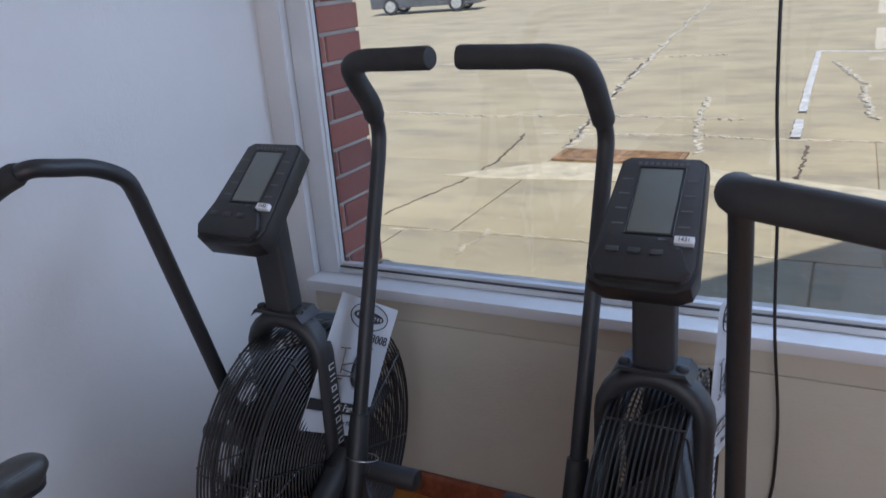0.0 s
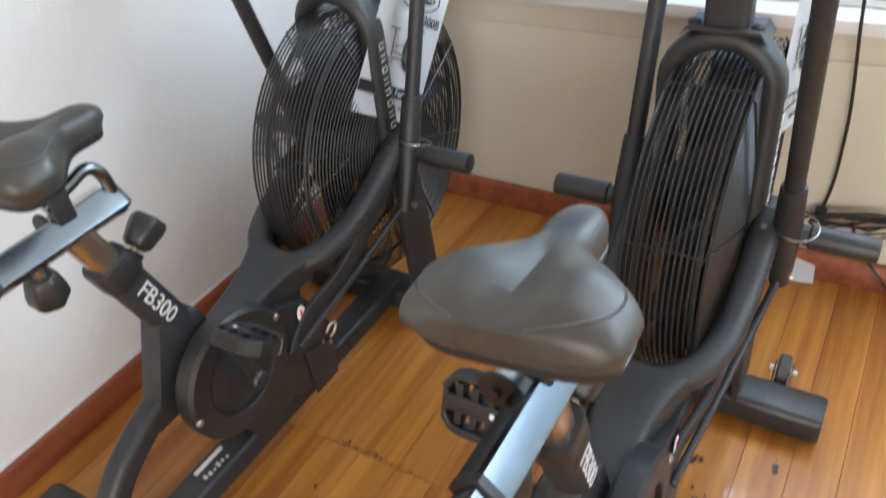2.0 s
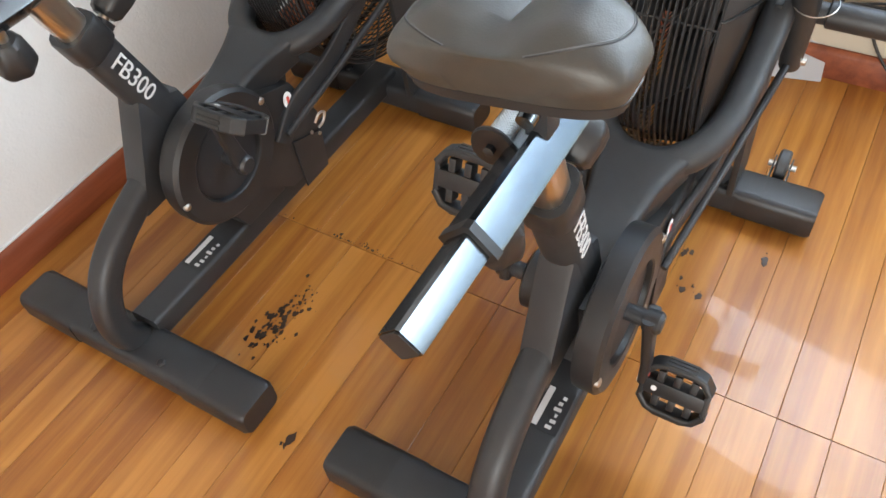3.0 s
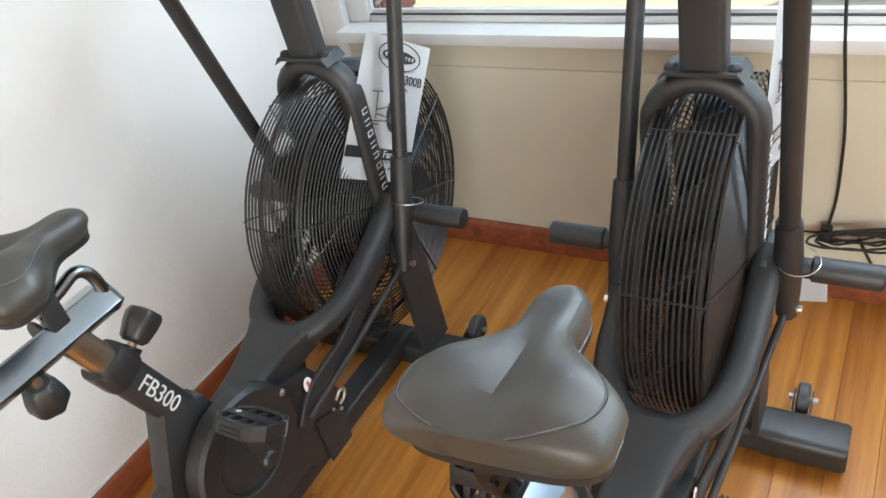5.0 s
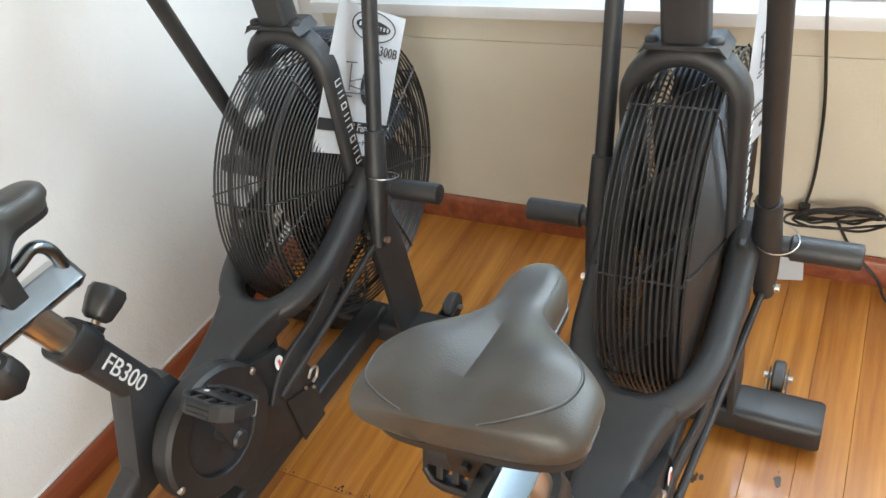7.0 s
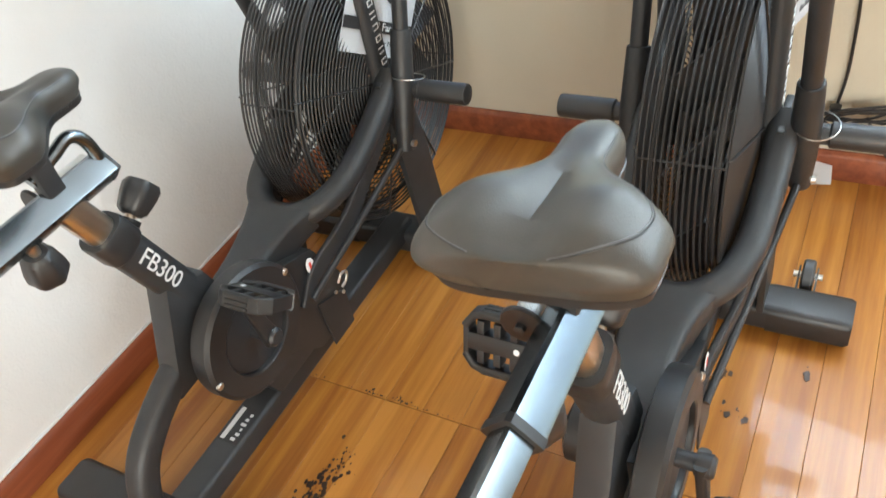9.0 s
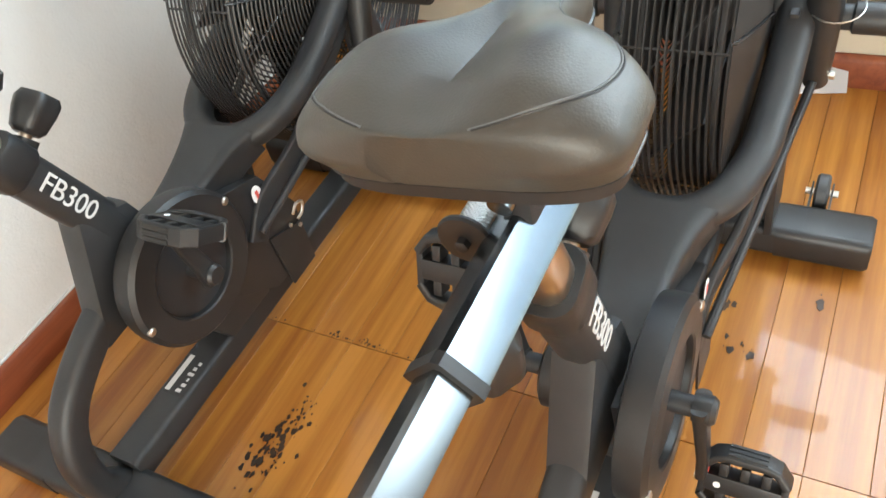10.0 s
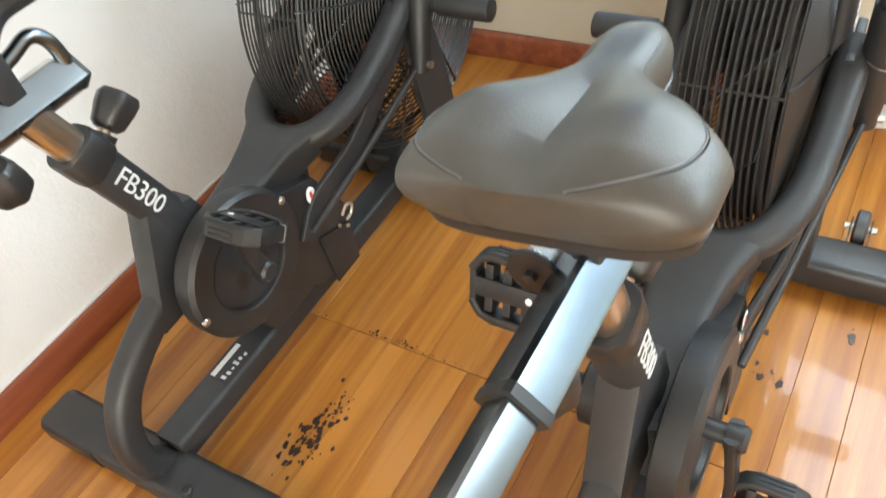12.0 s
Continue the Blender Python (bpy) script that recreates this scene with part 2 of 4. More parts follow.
def add_sweep(bm, path, section, up=(1, 0, 0), scales=None, closed=False, caps=True):
    """Carries a section along a path; its first axis stays close to up."""
    path = [Vector(q) for q in path]
    n, up = len(path), Vector(up)
    rings = []
    for i, q in enumerate(path):
        if closed:
            d = path[(i + 1) % n] - path[i - 1]
        else:
            d = path[min(i + 1, n - 1)] - path[max(i - 1, 0)]
        d.normalize()
        x = (up - d * up.dot(d))
        if x.length < 1e-4:
            x = d.orthogonal()
        x.normalize()
        y = d.cross(x)
        s = 1.0 if scales is None else scales[i]
        sx, sy = s if isinstance(s, tuple) else (s, s)
        rings.append([bm.verts.new(q + x * a * sx + y * b * sy) for a, b in section])
    k = len(section)
    for i in range(n if closed else n - 1):
        a, b = rings[i], rings[(i + 1) % n]
        for j in range(k):
            bm.faces.new((a[j], a[(j + 1) % k], b[(j + 1) % k], b[j]))
    if caps and not closed:
        bm.faces.new(list(reversed(rings[0])))
        bm.faces.new(rings[-1])
    return bm


def sweep(path, section, up=(1, 0, 0), scales=None, closed=False, caps=True):
    return add_sweep(bmesh.new(), path, section, up, scales, closed, caps)


def rod(a, b, r, n=16):
    a, b = Vector(a), Vector(b)
    return sweep([a, b], circle(r, n), (b - a).orthogonal())


def add_rod(bm, a, b, r, n=12):
    a, b = Vector(a), Vector(b)
    return add_sweep(bm, [a, b], circle(r, n), (b - a).orthogonal())


def lathe(profile, m=None, n=24):
    """Turns a profile of (radius, height) about z."""
    bm = bmesh.new()
    rings = [[bm.verts.new((r * math.cos(2 * math.pi * i / n), r * math.sin(2 * math.pi * i / n), z)) for i in range(n)] for r, z in profile]
    for a, b in zip(rings, rings[1:]):
        for i in range(n):
            bm.faces.new((a[i], a[(i + 1) % n], b[(i + 1) % n], b[i]))
    bm.faces.new(list(reversed(rings[0])))
    bm.faces.new(rings[-1])
    if m is not None:
        bmesh.ops.transform(bm, matrix=m, verts=bm.verts)
    return bm


def add_prism(bm, outline, x0, x1, axis="x", bevel=0.0):
    """A plate with the given (y, z) outline from x0 to x1."""
    def at(a, b, c):
        return (c, a, b) if axis == "x" else (a, c, b) if axis == "y" else (a, b, c)
    lo = [bm.verts.new(at(a, b, x0)) for a, b in outline]
    hi = [bm.verts.new(at(a, b, x1)) for a, b in outline]
    n = len(outline)
    f1 = bm.faces.new(lo)
    f2 = bm.faces.new(list(reversed(hi)))
    for i in range(n):
        bm.faces.new((lo[i], hi[i], hi[(i + 1) % n], lo[(i + 1) % n]))
    if bevel:
        bmesh.ops.bevel(bm, geom=list(f1.edges) + list(f2.edges), offset=bevel, segments=2, profile=0.6, affect="EDGES")
    return bm


def prism(outline, x0, x1, axis="x", bevel=0.0):
    return add_prism(bmesh.new(), outline, x0, x1, axis, bevel)


def lettering(name, words, size, m, material, parent, spacing=1.0):
    """Words as a thin mesh that lies in the plane of m."""
    cu = bpy.data.curves.new(name, "FONT")
    cu.body, cu.size, cu.extrude, cu.align_x, cu.align_y = words, size, 0.0004, "CENTER", "CENTER"
    cu.space_character, cu.resolution_u = spacing, 3
    tmp = bpy.data.objects.new("tmp_text", cu)
    scene.collection.objects.link(tmp)
    me = bpy.data.meshes.new_from_object(tmp.evaluated_get(bpy.context.evaluated_depsgraph_get()))
    bpy.data.objects.remove(tmp)
    bpy.data.curves.remove(cu)
    me.materials.clear()
    me.materials.append(material)
    ob = new(name, me)
    ob.parent = parent
    ob.matrix_basis = m
    return ob


def structure(name, bm, material, label, category, m=None):
    ob = new(name, mesh_of(name, bm, material))
    if m is not None:
        ob.matrix_basis = m
    return tagged(ob, label, category, "", "structure")


# ---- the room ----
WX, WY, SILL = -0.724, 1.712, 0.634     # left wall face, window wall face, sill height
OPEN_X, STILE_X, PIER_X, GLASS_Y, HEAD = -0.655, -0.588, -0.602, 1.768, 2.15
RX, BY, CEIL = 4.2, -3.6, 2.35        # right wall, rear wall, ceiling

structure("wall_left", box((WX - 0.2, BY - 0.2, -0.12), (WX, WY, CEIL)), wall_paint, "white textured plaster wall beside the bikes", "wall")
structure("wall_right", box((RX, BY - 0.2, -0.12), (RX + 0.2, WY, CEIL)), wall_paint, "white plaster wall closing the room", "wall")
wf = bmesh.new()
add_box(wf, (OPEN_X, WY, -0.12), (3.6, GLASS_Y + 0.02, SILL - 0.03))
add_box(wf, (OPEN_X, WY, HEAD), (3.6, GLASS_Y + 0.02, CEIL))
add_box(wf, (3.6, WY, -0.12), (RX + 0.2, GLASS_Y + 0.02, CEIL))
structure("wall_column", box((WX - 0.2, WY, -0.12), (OPEN_X, GLASS_Y + 0.02, CEIL)), wall_paint, "white plaster wall between corner and shop window", "wall")
structure("wall_window", wf, cream_paint, "cream painted wall below the shop window", "wall")
# unseen rear wall; its opening is assumed and holds the warm fill lamp
wr = bmesh.new()
add_box(wr, (WX, BY - 0.2, -0.12), (0.75, BY, CEIL))
add_box(wr, (4.1, BY - 0.2, -0.12), (RX, BY, CEIL))
add_box(wr, (0.75, BY - 0.2, -0.12), (4.1, BY, 0.5))
add_box(wr, (0.75, BY - 0.2, 2.2), (4.1, BY, CEIL))
structure("wall_rear", wr, wall_paint, "plain unseen plaster wall with an assumed wide opening", "wall")
structure("ceiling", box((WX - 0.2, BY - 0.2, CEIL), (RX + 0.2, WY + 0.155, CEIL + 0.15)), ceiling_paint, "plain white ceiling", "ceiling")
structure("trim", box((OPEN_X, WY - 0.006, 0.0), (RX, WY - 0.001, 0.535), 0.002), cream_paint, "cream panel board under the window sill", "trim")

# skirting along both walls
def skirting_profile(h, t):
    return [(0, 0), (t, 0), (t, h - 0.012), (t * 0.7, h - 0.004), (t * 0.35, h), (0, h)]


sk = bmesh.new()
prof = skirting_profile(0.072, 0.016)
add_prism(sk, [(WX + 0.001 + a, b) for a, b in prof], BY, WY - 0.024, "y")
structure("baseboard_1", sk, base_wood, "red-brown stained wooden skirting along the white wall", "baseboard")
sk = bmesh.new()
add_prism(sk, [(WY - 0.008 - a, b) for a, b in prof], WX, RX, "x")
structure("baseboard_2", sk, base_wood, "red-brown stained wooden skirting under the window", "baseboard")

structure("trim_bead", box((WX, BY, 0.072), (WX + 0.006, WY - 0.03, 0.0760), 0.001), window_paint, "pale sealant bead along the skirting", "trim")

# window: painted frame, sill and one large pane
win = tagged(new("window_1"), "large fixed shop window in a white painted timber frame", "window", "", "structure")
part("window_sill", box((OPEN_X + 0.001, WY - 0.040, SILL - 0.03), (3.6, GLASS_Y + 0.01, SILL), 0.006), window_paint, win)
part("window_frame", box((OPEN_X + 0.004, WY + 0.028, SILL), (STILE_X, GLASS_Y + 0.012, HEAD), 0.003), window_paint, win)
part("window_frame", box((STILE_X, GLASS_Y - 0.024, SILL), (3.6, GLASS_Y + 0.03, SILL + 0.018), 0.004), window_paint, win)
part("window_frame", box((STILE_X, GLASS_Y - 0.024, HEAD - 0.03), (3.6, GLASS_Y + 0.03, HEAD), 0.004), window_paint, win)
part("glazing_bead", box((STILE_X, GLASS_Y - 0.014, SILL + 0.018), (3.6, GLASS_Y - 0.004, SILL + 0.028), 0.002), window_paint, win)
part("glazing_bead", box((STILE_X, GLASS_Y - 0.016, SILL + 0.028), (STILE_X + 0.005, GLASS_Y - 0.004, HEAD - 0.03), 0.0015), window_paint, win)
part("gasket", box((STILE_X + 0.005, GLASS_Y - 0.0025, SILL + 0.028), (STILE_X + 0.0085, GLASS_Y - 0.0005, HEAD - 0.03)), black_print_and_shade, win)
part("gasket", box((STILE_X + 0.005, GLASS_Y - 0.027, SILL + 0.0185), (3.6, GLASS_Y - 0.020, SILL + 0.0215)), black_print_and_shade, win)
part("pane", box((STILE_X - 0.004, GLASS_Y, SILL + 0.012), (3.6, GLASS_Y + 0.006, HEAD - 0.02)), glass, win).visible_shadow = False
part("reveal", box((OPEN_X, WY + 0.001, SILL), (OPEN_X + 0.004, GLASS_Y - 0.002, HEAD)), window_paint, win)
rnd = random.Random(3)
for z in (0.668, 0.80, 1.19):
    fleck = [(STILE_X + 0.004 + 0.004 * math.cos(a * 0.7) * rnd.uniform(0.5, 1.2), z + 0.012 * math.sin(a * 0.7) * rnd.uniform(0.5, 1.2)) for a in range(9)]
    part("paint_fleck", prism(fleck, GLASS_Y - 0.018, GLASS_Y - 0.015, "y"), window_paint, win)

# ---- fan bikes (local: x to the rider's right, y ahead, z up, origin on the floor under the rear foot) ----
HUB_Y, HUB_Z = 0.783, 0.472           # lever pivot
FAN_Y, FAN_Z, FAN_R, FAN_W = 0.820, 0.462, 0.290, 0.060
CRANK_Y, CRANK_Z = 0.270, 0.301
SIDE = Matrix.Rotation(radians(90), 4, "Y")   # turns z into x


def ring(bm, r, x, wire, n=72, sides=5):
    path = [(x, FAN_Y + r * math.cos(2 * math.pi * i / n), FAN_Z + r * math.sin(2 * math.pi * i / n)) for i in range(n)]
    add_sweep(bm, path, circle(wire, sides), (1, 0, 0), closed=True)
    return bm


def fan_cage(bike):
    cage = part("fan_cage", ring(bmesh.new(), FAN_R, 0.0, 0.0022), wire_paint, bike, "round black wire fan guard")
    for k in range(-7, 8):
        if k:
            part("guard_wire", ring(bmesh.new(), FAN_R - 0.0006 * abs(k), FAN_W * k / 7.0, 0.0019), wire_paint, cage)
    for s in (-1, 1):
        for k in range(25):
            r = 0.058 + k * 0.0095
            dome = 0.010 * (1 - (r / FAN_R) ** 2)
            part("grille_wire", ring(bmesh.new(), r, s * (FAN_W + 0.002 + dome), 0.0018, 72, 4), wire_paint, cage)
        for k in range(8):
            bm = bmesh.new()
            a = math.pi / 8 + k * math.pi / 4
            pts = [(s * (FAN_W + 0.005 + 0.010 * (1 - (r / FAN_R) ** 2)), FAN_Y + r * math.cos(a), FAN_Z + r * math.sin(a)) for r in (0.05, 0.14, 0.22, 0.283)]
            pts.append((s * FAN_W, FAN_Y + 0.291 * math.cos(a), FAN_Z + 0.291 * math.sin(a)))
            add_sweep(bm, pts, circle(0.002, 5), (0, math.cos(a + 1.57), math.sin(a + 1.57)))
            part("grille_spoke", bm, wire_paint, cage)
        part("hub_cap", lathe([(0.058, 0), (0.058, 0.010), (0.05, 0.016), (0.02, 0.017)], Matrix.Translation((s * (FAN_W + 0.004), FAN_Y, FAN_Z)) @ Matrix.Rotation(radians(90 * s), 4, "Y"), 28), plastic, cage)
    for a in (20, 70, 110, 160, 200, 250, 290, 340):
        c, d = math.cos(radians(a)), math.sin(radians(a))
        q = [(x, FAN_Y + (FAN_R - 0.003) * c, FAN_Z + (FAN_R - 0.003) * d) for x in (-FAN_W, 0, FAN_W)]
        part("cross_wire", sweep(q, circle(0.002, 5), (0, c, d)), wire_paint, cage)
    wheel = part("fan_wheel", lathe([(0.035, -0.05), (0.10, -0.045), (0.10, 0.045), (0.035, 0.05)], Matrix.Translation((0, FAN_Y, FAN_Z)) @ SIDE, 24), plastic, bike, "black fan wheel with flat blades")
    for k in range(12):
        m = Matrix.Translation((0, FAN_Y, FAN_Z)) @ Matrix.Rotation(radians(30 * k + 9), 4, "X") @ Matrix.Rotation(radians(48), 4, "Z")
        part("blade", box((-0.052, -0.0012, 0.05), (0.052, 0.0012, 0.262), 0.0, m), plastic, wheel)
    for x in (-0.045, 0.045):
        part("wheel_rim", ring(bmesh.new(), 0.262, x, 0.005, 48, 6), plastic, wheel)
    part("axle", rod((-FAN_W - 0.03, FAN_Y, FAN_Z), (FAN_W + 0.03, FAN_Y, FAN_Z), 0.009), zinc, bike)


def knob(name, m, parent):
    """A fluted black clamping knob with a short steel stem."""
    prof = [(0.016, 0.0), (0.022, 0.006), (0.027, 0.03), (0.028, 0.044), (0.024, 0.052), (0.010, 0.055)]
    bm = lathe(prof, None, 36)
    for v in bm.verts:
        a = math.atan2(v.co.y, v.co.x)
        k = 1 + 0.05 * math.cos(6 * a) * (1 if v.co.z > 0.004 else 0)
        v.co.x, v.co.y = v.co.x * k, v.co.y * k
    bmesh.ops.transform(bm, matrix=m, verts=bm.verts)
    k = part(name, bm, plastic, parent, "black fluted knob")
    part("stem", lathe([(0.008, -0.03), (0.008, 0.0), (0.012, 0.001)], m, 16), brushed, k)
    return k


def pedal(name, m, parent):
    """An open black cage pedal; x along the spindle, y fore and aft."""
    ob = part(name, box((0.004, -0.014, -0.013), (0.104, 0.014, 0.013), 0.004, m), plastic, parent, "black plastic cage pedal")
    for e in (-1, 1):
        rail = sweep([(0.000, e * 0.022, 0), (0.016, e * 0.040, 0), (0.030, e * 0.044, 0), (0.080, e * 0.044, 0), (0.094, e * 0.040, 0), (0.108, e * 0.022, 0)], rounded(0.012, 0.028, 0.004), (0, 1, 0))
        bmesh.ops.transform(rail, matrix=m, verts=rail.verts)
        part("pedal_rail", rail, plastic, ob)
    for x in (0.0, 0.104):
        part("pedal_end", box((x - 0.003, -0.026, -0.012), (x + 0.007, 0.026, 0.012), 0.003, m), plastic, ob)
    for x in (0.028, 0.055, 0.082):
        for e in (-1, 1):
            part("pedal_bar", box((x - 0.006, min(e * 0.013, e * 0.034), -0.011), (x + 0.006, max(e * 0.013, e * 0.034), 0.011), 0.002, m), plastic, ob)
    for y in (-0.040, 0.040):
        e = math.copysign(1, y)
        for k in (-1, 0, 1):
            part("tread_rib", box((0.030, min(e * 0.047, e * 0.0515), 0.0085 * k - 0.003), (0.080, max(e * 0.047, e * 0.0515), 0.0085 * k + 0.003), 0.001, m), rubber, ob)
    part("pedal_mark", lathe([(0.0048, 0), (0.0048, 0.0008)], m @ Matrix.Translation((0.022, 0.0, 0.0128)), 16), paper_mat, ob)
    return ob


def saddle(bike, y0, z0, x0, roll=0.0):
    """A wide padded saddle: broad two-lobed back, short raised nose, seam lines and a black pan. y0: rear end, z0: underside."""
    bm = bmesh.new()
    L, nu, nv = 0.214, 52, 40
    y0 -= 0.012
    z0 -= 0.005

    def ease(k):
        k = min(1, max(0, k))
        return k * k * (3 - 2 * k)

    def dome(k, n):
        return max(0.0, 1 - min(1, max(0, k)) ** n) ** (1 / n)
    ts = [0.5 - 0.5 * math.cos(math.pi * (0.02 + 0.96 * i / nu)) for i in range(nu + 1)]
    ts = [(t - ts[0]) / (ts[-1] - ts[0]) for t in ts]
    ts[0], ts[-1] = 0.0012, 0.9985
    grid = []
    for t in ts:
        # half width: broad rounded back, waist, short narrow nose
        back = 0.1055 + (0.029 - 0.1055) * ease((t - 0.27) / 0.42)
        back *= dome((0.20 - t) / 0.20, 3.8) * dome((t - 0.80) / 0.20, 2.2)
        high = (0.84 + 0.16 * dome((0.40 - t) / 0.40, 2.0)) * (0.42 + 0.58 * dome((t - 0.72) / 0.28, 2.4))
        row = []
        for j in range(nv + 1):
            a = math.pi * j / nv
            u, w = math.cos(a), math.sin(a)
            zf = w ** 0.52
            x = back * math.copysign(abs(u) ** 0.62, u) * (0.90 + 0.10 * ease(zf / 0.45))
            thick = 0.057 - 0.020 * ease((t - 0.30) / 0.5)
            lobe = 0.008 * math.exp(-((abs(x) - 0.056) / 0.028) ** 2) * ease(t / 0.15) * ease((0.62 - t) / 0.35)
            valley = 0.008 * math.exp(-(x / 0.026) ** 2) * ease((t + 0.1) / 0.2) * ease((0.66 - t) / 0.30)
            groove = 0.0060 * math.exp(-((x + 0.002) / 0.011) ** 2) * ease((t - 0.12) / 0.25) * ease((0.80 - t) / 0.28)
            rise = 0.003 * ease((t - 0.42) / 0.52)
            z = thick * zf * high + (lobe - valley - groove) * zf + rise * zf * (0.5 + 0.5 * high)
            tuck = 0.012 * ease((0.25 - t) / 0.25) * (1 - ease(zf / 0.5)) - 0.010 * ease((t - 0.8) / 0.2) * (1 - ease(zf / 0.6))
            row.append(bm.verts.new((x, y0 + t * L + tuck, z0 + 0.012 + z)))
        grid.append(row)
    for i in range(nu):
        for j in range(nv):
            bm.faces.new((grid[i][j], grid[i][j + 1], grid[i + 1][j + 1], grid[i + 1][j]))
    for row in (grid[0], grid[-1]):
        bm.faces.new(row)
    for i in range(nu):
        bm.faces.new((grid[i][0], grid[i + 1][0], grid[i + 1][-1], grid[i][-1]))
    bmesh.ops.transform(bm, matrix=Matrix.Translation((x0, 0, z0)) @ Matrix.Rotation(radians(roll), 4, "Y") @ Matrix.Translation((0, 0, -z0)), verts=bm.verts)
    seat = part("seat", bm, leather, bike, "wide padded grey-black leatherette saddle with stitched seams")

    me = seat.data
    grid_co = [[Vector(me.vertices[i * (nv + 1) + j].co) for j in range(nv + 1)] for i in range(nu + 1)]
    for s in (-1, 1):
        for off in (0.0, 0.35):
            pts = []
            for k in range(41):
                q = k / 40
                t = 0.86 - 0.845 * q ** 0.8
                j = 8.2 + 8.0 * max(0, (q - 0.62) / 0.38) ** 2 + 1.5 * max(0, (0.3 - q) / 0.3) + off
                j = j if s > 0 else nv - j
                i0 = max(n for n in range(nu) if ts[n] <= t)
                f, j0 = (t - ts[i0]) / (ts[i0 + 1] - ts[i0]), int(j)
                near, far = (grid_co[n][j0].lerp(grid_co[n][j0 + 1], j - j0) for n in (i0, i0 + 1))
                pts.append(near.lerp(far, f))
            part("stitching", sweep(smooth_path(pts, 2), circle(0.0008, 5), (1, 0, 0)), faint_print if off else black_print_and_shade, seat)
    rim = [c[0] for c in grid_co] + [c[-1] for c in reversed(grid_co)]
    tip = Matrix.Translation((x0, 0, z0)) @ Matrix.Rotation(radians(roll), 4, "Y")
    flat = tip.inverted()
    pan = prism([((flat @ c).x * 0.975, c.y) for c in rim], 0.004, 0.0135, "z")
    bmesh.ops.transform(pan, matrix=tip, verts=pan.verts)
    part("seat_pan", pan, plastic, seat, "black plastic saddle pan")
    part("piping", sweep([c + Vector((0, 0, 0.001)) for c in rim], circle(0.0018, 6), (0, 0, 1), closed=True), plastic, seat)
    return seat


def lever(bike, s, angle, bare=0, drop=0.0):
    """A swinging hand lever with socket, rod, foam grip, foot peg and link. angle: lean ahead in degrees."""
    m = Matrix.Translation((s * 0.133, HUB_Y - 0.014, HUB_Z)) @ Matrix.Rotation(radians(-angle), 4, "X") @ Matrix.Diagonal((1, 1, 1 - 0.35 * drop, 1))
    arm = part("lever", sweep([(0, 0, 0.09), (0, 0, 0.55), *smooth_path([(0, 0, 0.63), (0, -0.008, 0.678), (s * 0.004, -0.050, 0.722), (s * 0.006, -0.105, 0.754), (s * 0.018, -0.142, 0.772), (s * 0.055, -0.162, 0.778 - drop * 0.2)], 5), (s * 0.08, -0.168, 0.778 - drop * 0.34)],
                              circle(0.0148, 16), (1, 0, 0.01)), powder, bike, "black steel hand lever bent outward at the top", m)
    bm = sweep([(0, 0, -0.115), (0, 0, -0.06), (0, 0, 0.02), (0, 0, 0.115), (0, 0, 0.118)], circle(0.0195, 18), (1, 0, 0), scales=[0.85, 1.0, 1.15, 1.0, 0.95])
    part("socket", bm, powder, arm)
    grip_path = [*smooth_path([(0, -0.022, 0.696), (s * 0.004, -0.050, 0.722), (s * 0.006, -0.105, 0.754), (s * 0.018, -0.142, 0.772), (s * 0.055, -0.162, 0.778 - drop * 0.2), (s * 0.11, -0.175, 0.776 - drop * 0.5)], 5), (s * 0.198, -0.195, 0.773 - drop), (s * 0.203, -0.196, 0.773 - drop)][bare:]
    grip = sweep(grip_path, circle(0.0200, 18), (1, 0, 0.01), scales=[0.85] + [1.0] * (len(grip_path) - 2) + [0.86])
    part("grip", grip, rubber, arm, "black foam grip")
    part("link_bolt", rod((-0.024, 0, -0.1), (0.024, 0, -0.1), 0.007, 10), zinc, arm)
    if s > 0:
        part("tie_ring", sweep([(s * 0.014 + 0.032 * math.cos(k * 0.3142), 0.030 * math.sin(k * 0.3142), 0.030) for k in range(20)], circle(0.0009, 6), (0, 0, 1), closed=True), zinc, arm)
    peg = part("foot_peg", sweep([(s * 0.10, HUB_Y, HUB_Z), (s * 0.165, HUB_Y, HUB_Z), (s * 0.168, HUB_Y, HUB_Z), (s * 0.262, HUB_Y, HUB_Z), (s * 0.265, HUB_Y, HUB_Z)], circle(0.0205, 22), (0, 0, 1), scales=[0.8, 0.8, 1, 1, 0.94]), powder, bike, "black tubular foot peg")
    part("end_plug", lathe([(0.016, -0.004), (0.016, 0.0005), (0.013, 0.0015)], Matrix.Translation((s * 0.265, HUB_Y, HUB_Z)) @ Matrix.Rotation(radians(90 * s), 4, "Y"), 20), plastic, peg)
    low = m @ Vector((0, 0, -0.1))
    a = Vector((s * 0.080, CRANK_Y + 0.14, CRANK_Z - 0.06))
    part("link_rod", sweep([low, low.lerp(a, 0.55) + Vector((0, 0, -0.004)), a], circle(0.0065, 10), (1, 0, 0)), powder, bike, "thin black linkage rod")


